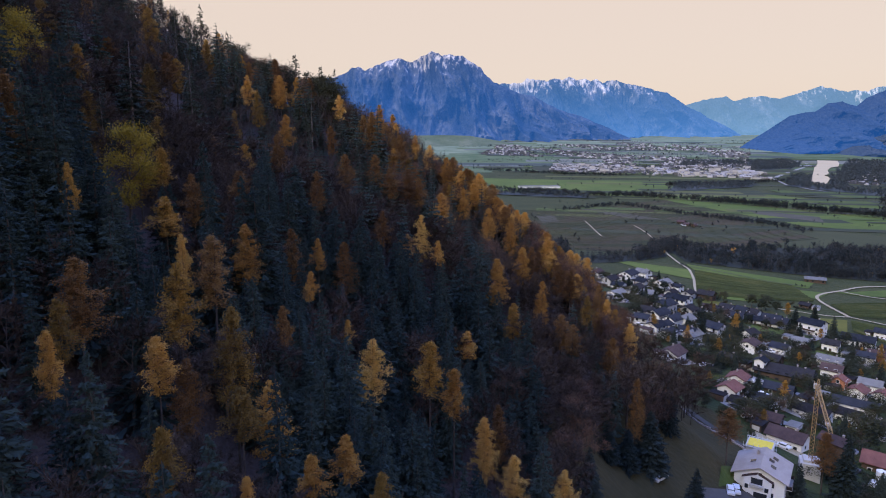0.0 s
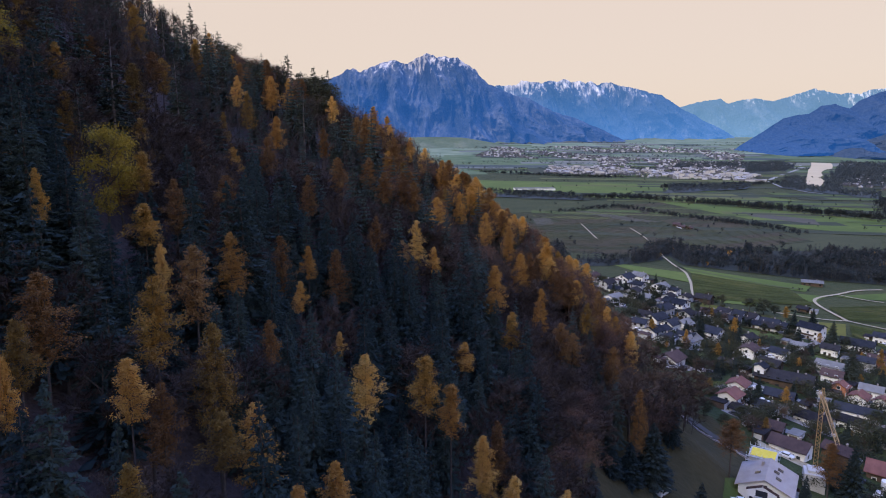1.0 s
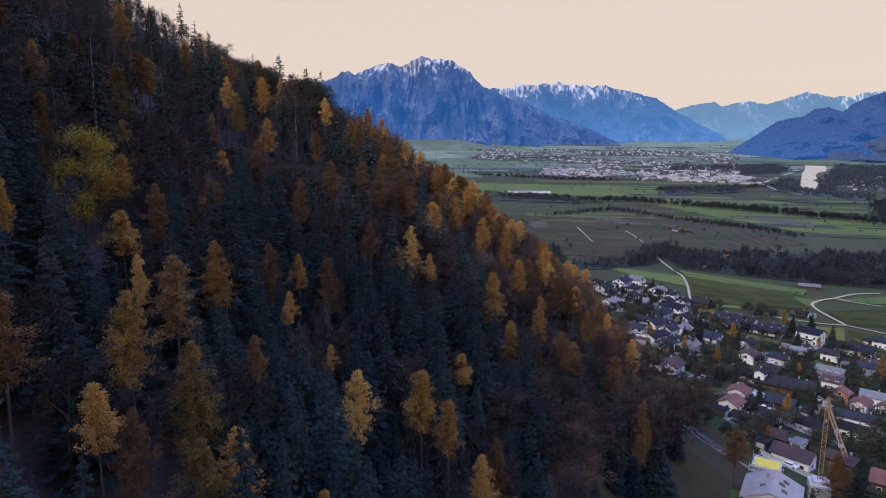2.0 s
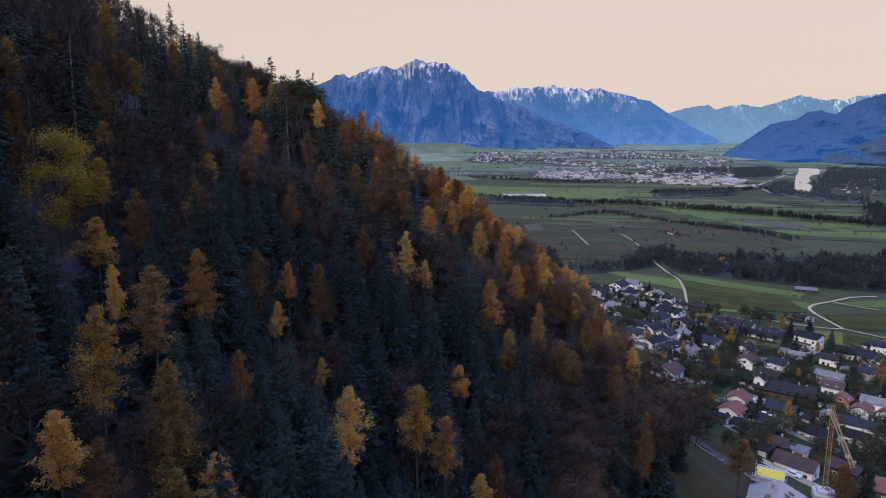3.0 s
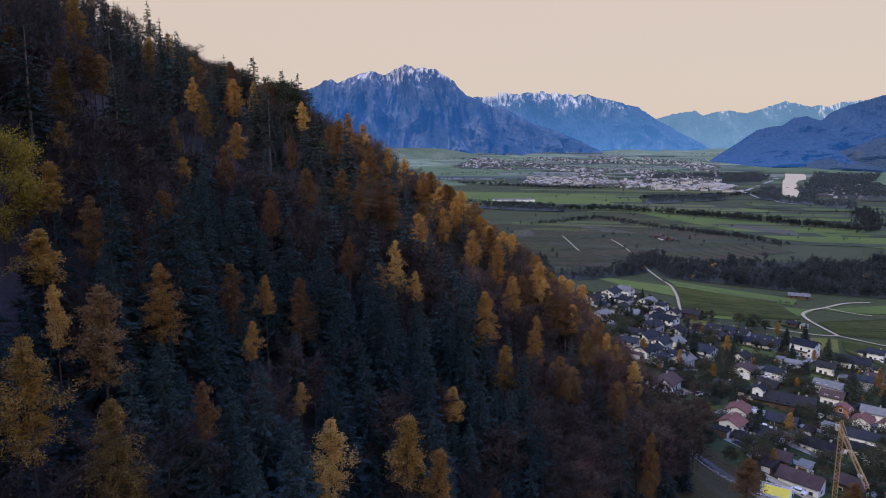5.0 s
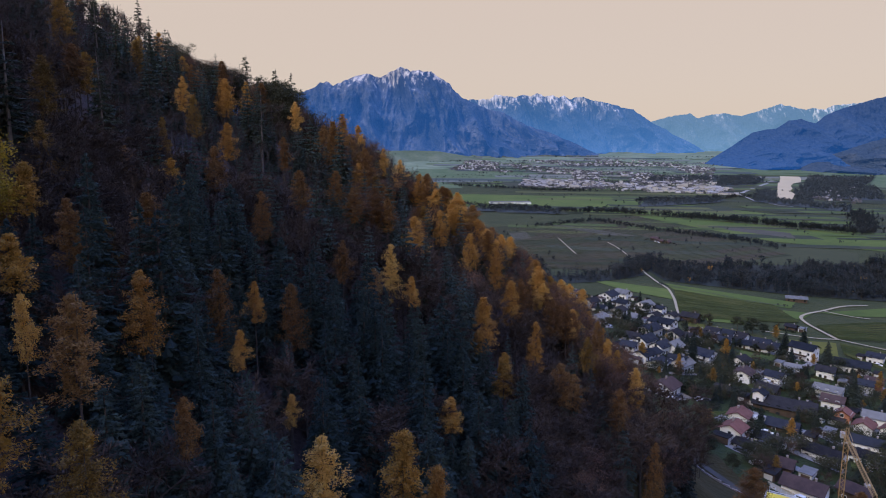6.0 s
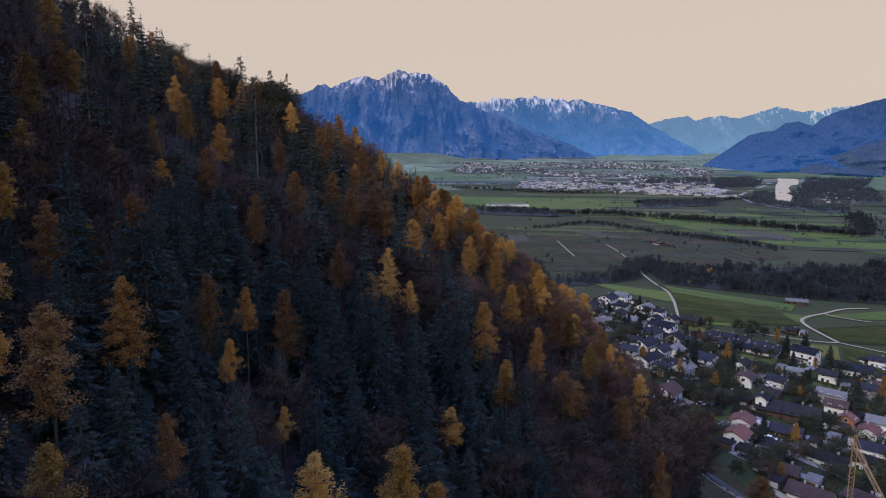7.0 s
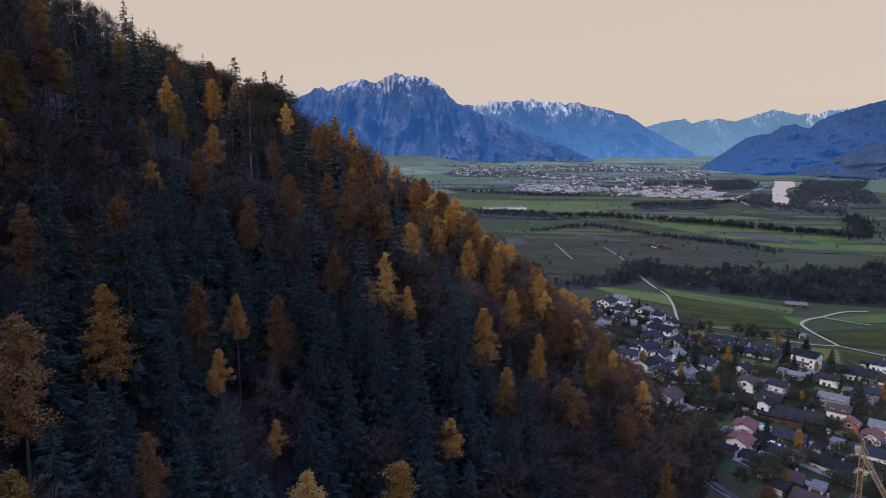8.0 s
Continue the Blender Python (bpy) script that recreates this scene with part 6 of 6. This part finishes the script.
for line, gap, low, high, wide in ((HEDGEA, 7, 9, 17, 7), (HEDGEB, 6, 4, 9, 16), (HEDGEC, 9, 8, 15, 18), (HEDGED, 9, 8, 15, 14), (HEDGEE, 8, 7, 13, 10), (HEDGEF, 7, 7, 14, 26), (HEADLAND, 60, 2, 4, 6)):
    p = smooth_line(line, gap)
    joined("hedgerow", far_models, [(q[0] + rng.normal() * wide * 0.4, q[1] + rng.normal() * wide * 0.4, low + (high - low) * rng.random() ** 1.6, 15.0) for q in p for _ in range(7) if rng.random() < 0.8 + 0.6 * noise.noise(Vector((q[0] * 0.012, q[1] * 0.012, 5.0)))],
           "dark hedgerow of trees between valley fields", [BARK, BELT_LEAF], "hedge")
far_lines = []
for k in range(46):
    y0 = rng.uniform(2050, 4000)
    x0, run = y0 * rng.uniform(0.02, 0.46), rng.uniform(90, 420)
    for _ in range(int(run / 7)):
        t = rng.random()
        far_lines.append((x0 + run * t, y0 - 0.1 * run * t + rng.normal() * 7, rng.uniform(5, 13), 15.0))
loose = []
for _ in range(190):
    y = rng.uniform(620, 1900)
    x = y * rng.uniform(0.08, 0.72)
    loose.append((x, y, rng.uniform(3, 9), 15.0))
joined("field_trees", far_models, loose, "scattered small trees and bushes among fields", [BARK, BELT_LEAF], "trees")

TOWN_WALL = material("town_render", [(0.085, 0.085, 0.085), (0.16, 0.155, 0.148), (0.48, 0.45, 0.41)], 0.85, 0.01, 20, vary=0.95, islands=0.95)
TOWN_ROOF = material("town_roofs", [(0.05, 0.047, 0.047), (0.115, 0.108, 0.1), (0.38, 0.365, 0.345)], 0.8, 0.01, 20, vary=0.8, islands=0.8)


def block_meshes(w, d, h, flat):
    """Walls and a low gable or flat roof with an edge."""
    bm = bmesh.new()
    box(bm, 0, 0, -1.5, w, d, h + 1.5)
    wall_mesh = bpy.data.meshes.new("wall")
    bm.to_mesh(wall_mesh)
    bm.free()
    bm = bmesh.new()
    box(bm, 0, 0, h, w + 0.8, d + 0.8, 0.5)
    if not flat:
        top = bmesh.ops.create_cube(bm, size=1.0, matrix=Matrix.Translation((0, 0, h + 0.5 + d * 0.14)) @ Matrix.Diagonal((w + 0.8, d + 0.8, d * 0.28, 1)))["verts"]
        for vert in top:
            if vert.co.z > h + 0.6:
                vert.co.y *= 0.02
    roof_mesh = bpy.data.meshes.new("roof")
    bm.to_mesh(roof_mesh)
    bm.free()
    wall_mesh.materials.append(TOWN_WALL)
    roof_mesh.materials.append(TOWN_ROOF)
    return wall_mesh, roof_mesh


blocks = [block_meshes(*q) for q in ((14, 10, 7, True), (20, 14, 4.5, True), (10, 9, 5, False), (28, 18, 4.5, True), (11, 9, 5, False), (15, 11, 12, True), (40, 22, 5, True), (12, 10, 7, True), (10, 8, 5, False), (18, 12, 4, True))]
TOWN = [
    ((330, 2030), (870, 1711), (1110, 2300), (430, 2480)),
    ((168, 2937), (688, 2676), (1029, 3645), (295, 3550)),
    ((563, 2343), (1059, 2267), (1596, 3375), (992, 3746)),
    ((979, 1575), (998, 1414), (1542, 2196), (1271, 2036)),
]


def spot(corners):
    a, b, c, d = [np.array(p, float) for p in corners]
    s, t = rng.random(2)
    return (a * (1 - s) + b * s) * (1 - t) + (d * (1 - s) + c * s) * t


for _ in range(420):
    x, y = spot(TOWN[0])
    if noise.noise(Vector((x * 0.006, y * 0.003, 1.0))) < -0.12:
        continue
    wall_mesh, roof_mesh = blocks[rng.integers(len(blocks))]
    ob = new("town_building")
    ob.matrix_basis = pose(x, y, ground(x, y), 0, 0, rng.choice([-14, -14, -8, 76]) + rng.normal() * 4)
    child("wall", wall_mesh, ob)
    child("roof", roof_mesh, ob)
    tagged(ob, "pale distant town building on the valley floor", "building", "town buildings")
V, F, I = [], [], []
for q, n in ((TOWN[0], 620), (TOWN[1], 1100), (TOWN[2], 1700), (TOWN[3], 110)):
    for _ in range(n):
        x, y = spot(q)
        if noise.noise(Vector((x * 0.005, y * 0.0022, 3.0))) < -0.05:
            continue
        w, d, h, a, z = rng.uniform(5, 14) * (2.2 if rng.random() < 0.12 else 1), rng.uniform(4.5, 8), rng.uniform(2.2, 4.6), rng.uniform(0, math.pi), ground(x, y)
        c, s = math.cos(a), math.sin(a)
        o = len(V)
        for lx, ly, lz in ((-w, -d, -1), (w, -d, -1), (w, d, -1), (-w, d, -1), (-w, -d, 2 * h), (w, -d, 2 * h), (w, d, 2 * h), (-w, d, 2 * h), (-w, 0, 2 * h + d * 0.9), (w, 0, 2 * h + d * 0.9)):
            V.append((x + (c * lx - s * ly) / 2, y + (s * lx + c * ly) / 2, z + lz / 2))
        F += [(o, o + 1, o + 5, o + 4), (o + 1, o + 2, o + 6, o + 9, o + 5), (o + 2, o + 3, o + 7, o + 6), (o + 3, o, o + 4, o + 8, o + 7), (o + 4, o + 5, o + 9, o + 8), (o + 6, o + 7, o + 8, o + 9)]
        I += [0, 0, 0, 0, 1, 1]
tagged(new("town_houses", mesh_of("town_houses", V, F, [TOWN_WALL, TOWN_ROOF], I)), "many small pale houses of a distant town", "town", kind="stuff")
town_trees = []
for q, n in ((TOWN[0], 1300), (TOWN[1], 900), (TOWN[2], 1300), (TOWN[3], 420)):
    for _ in range(n):
        x, y = spot(q)
        if noise.noise(Vector((x * 0.006, y * 0.003, 1.0))) > 0.12:
            continue
        town_trees.append((x, y, rng.uniform(5, 11), 15.0))
# town foliage colour is lightened and blued to stand for haze
joined("town_trees", small_models, town_trees, "dark trees between distant town houses", [BARK, material("hazed_town_foliage", [(0.04, 0.052, 0.055), (0.062, 0.072, 0.07), (0.092, 0.095, 0.085)], 0.9, 0.02, 9)], "trees")
joined("far_tree_lines", small_models, far_lines, "dark lines of trees between far fields", [BARK, BELT_LEAF], "trees")
shed = new("greenhouse")
x, y = 215.0, 1440.0
shed.matrix_basis = pose(x, y, ground(x, y), 0, 0, 2)
for i in range(6):
    for n_, z0, wid, dep, hgt, mat in (("wall", 0, 14.4, 26, 4.5 + 0.3 * (i % 2), WALLS["white"]), ("roof", 4.6 + 0.3 * (i % 2), 14.8, 27, 0.4, ROOFS["grey"])):
        bm = bmesh.new()
        box(bm, -38 + 15 * i, 0, z0, wid, dep, hgt)
        part(n_, bm, mat, shed)
tagged(shed, "long white greenhouse hall among fields", "hall")
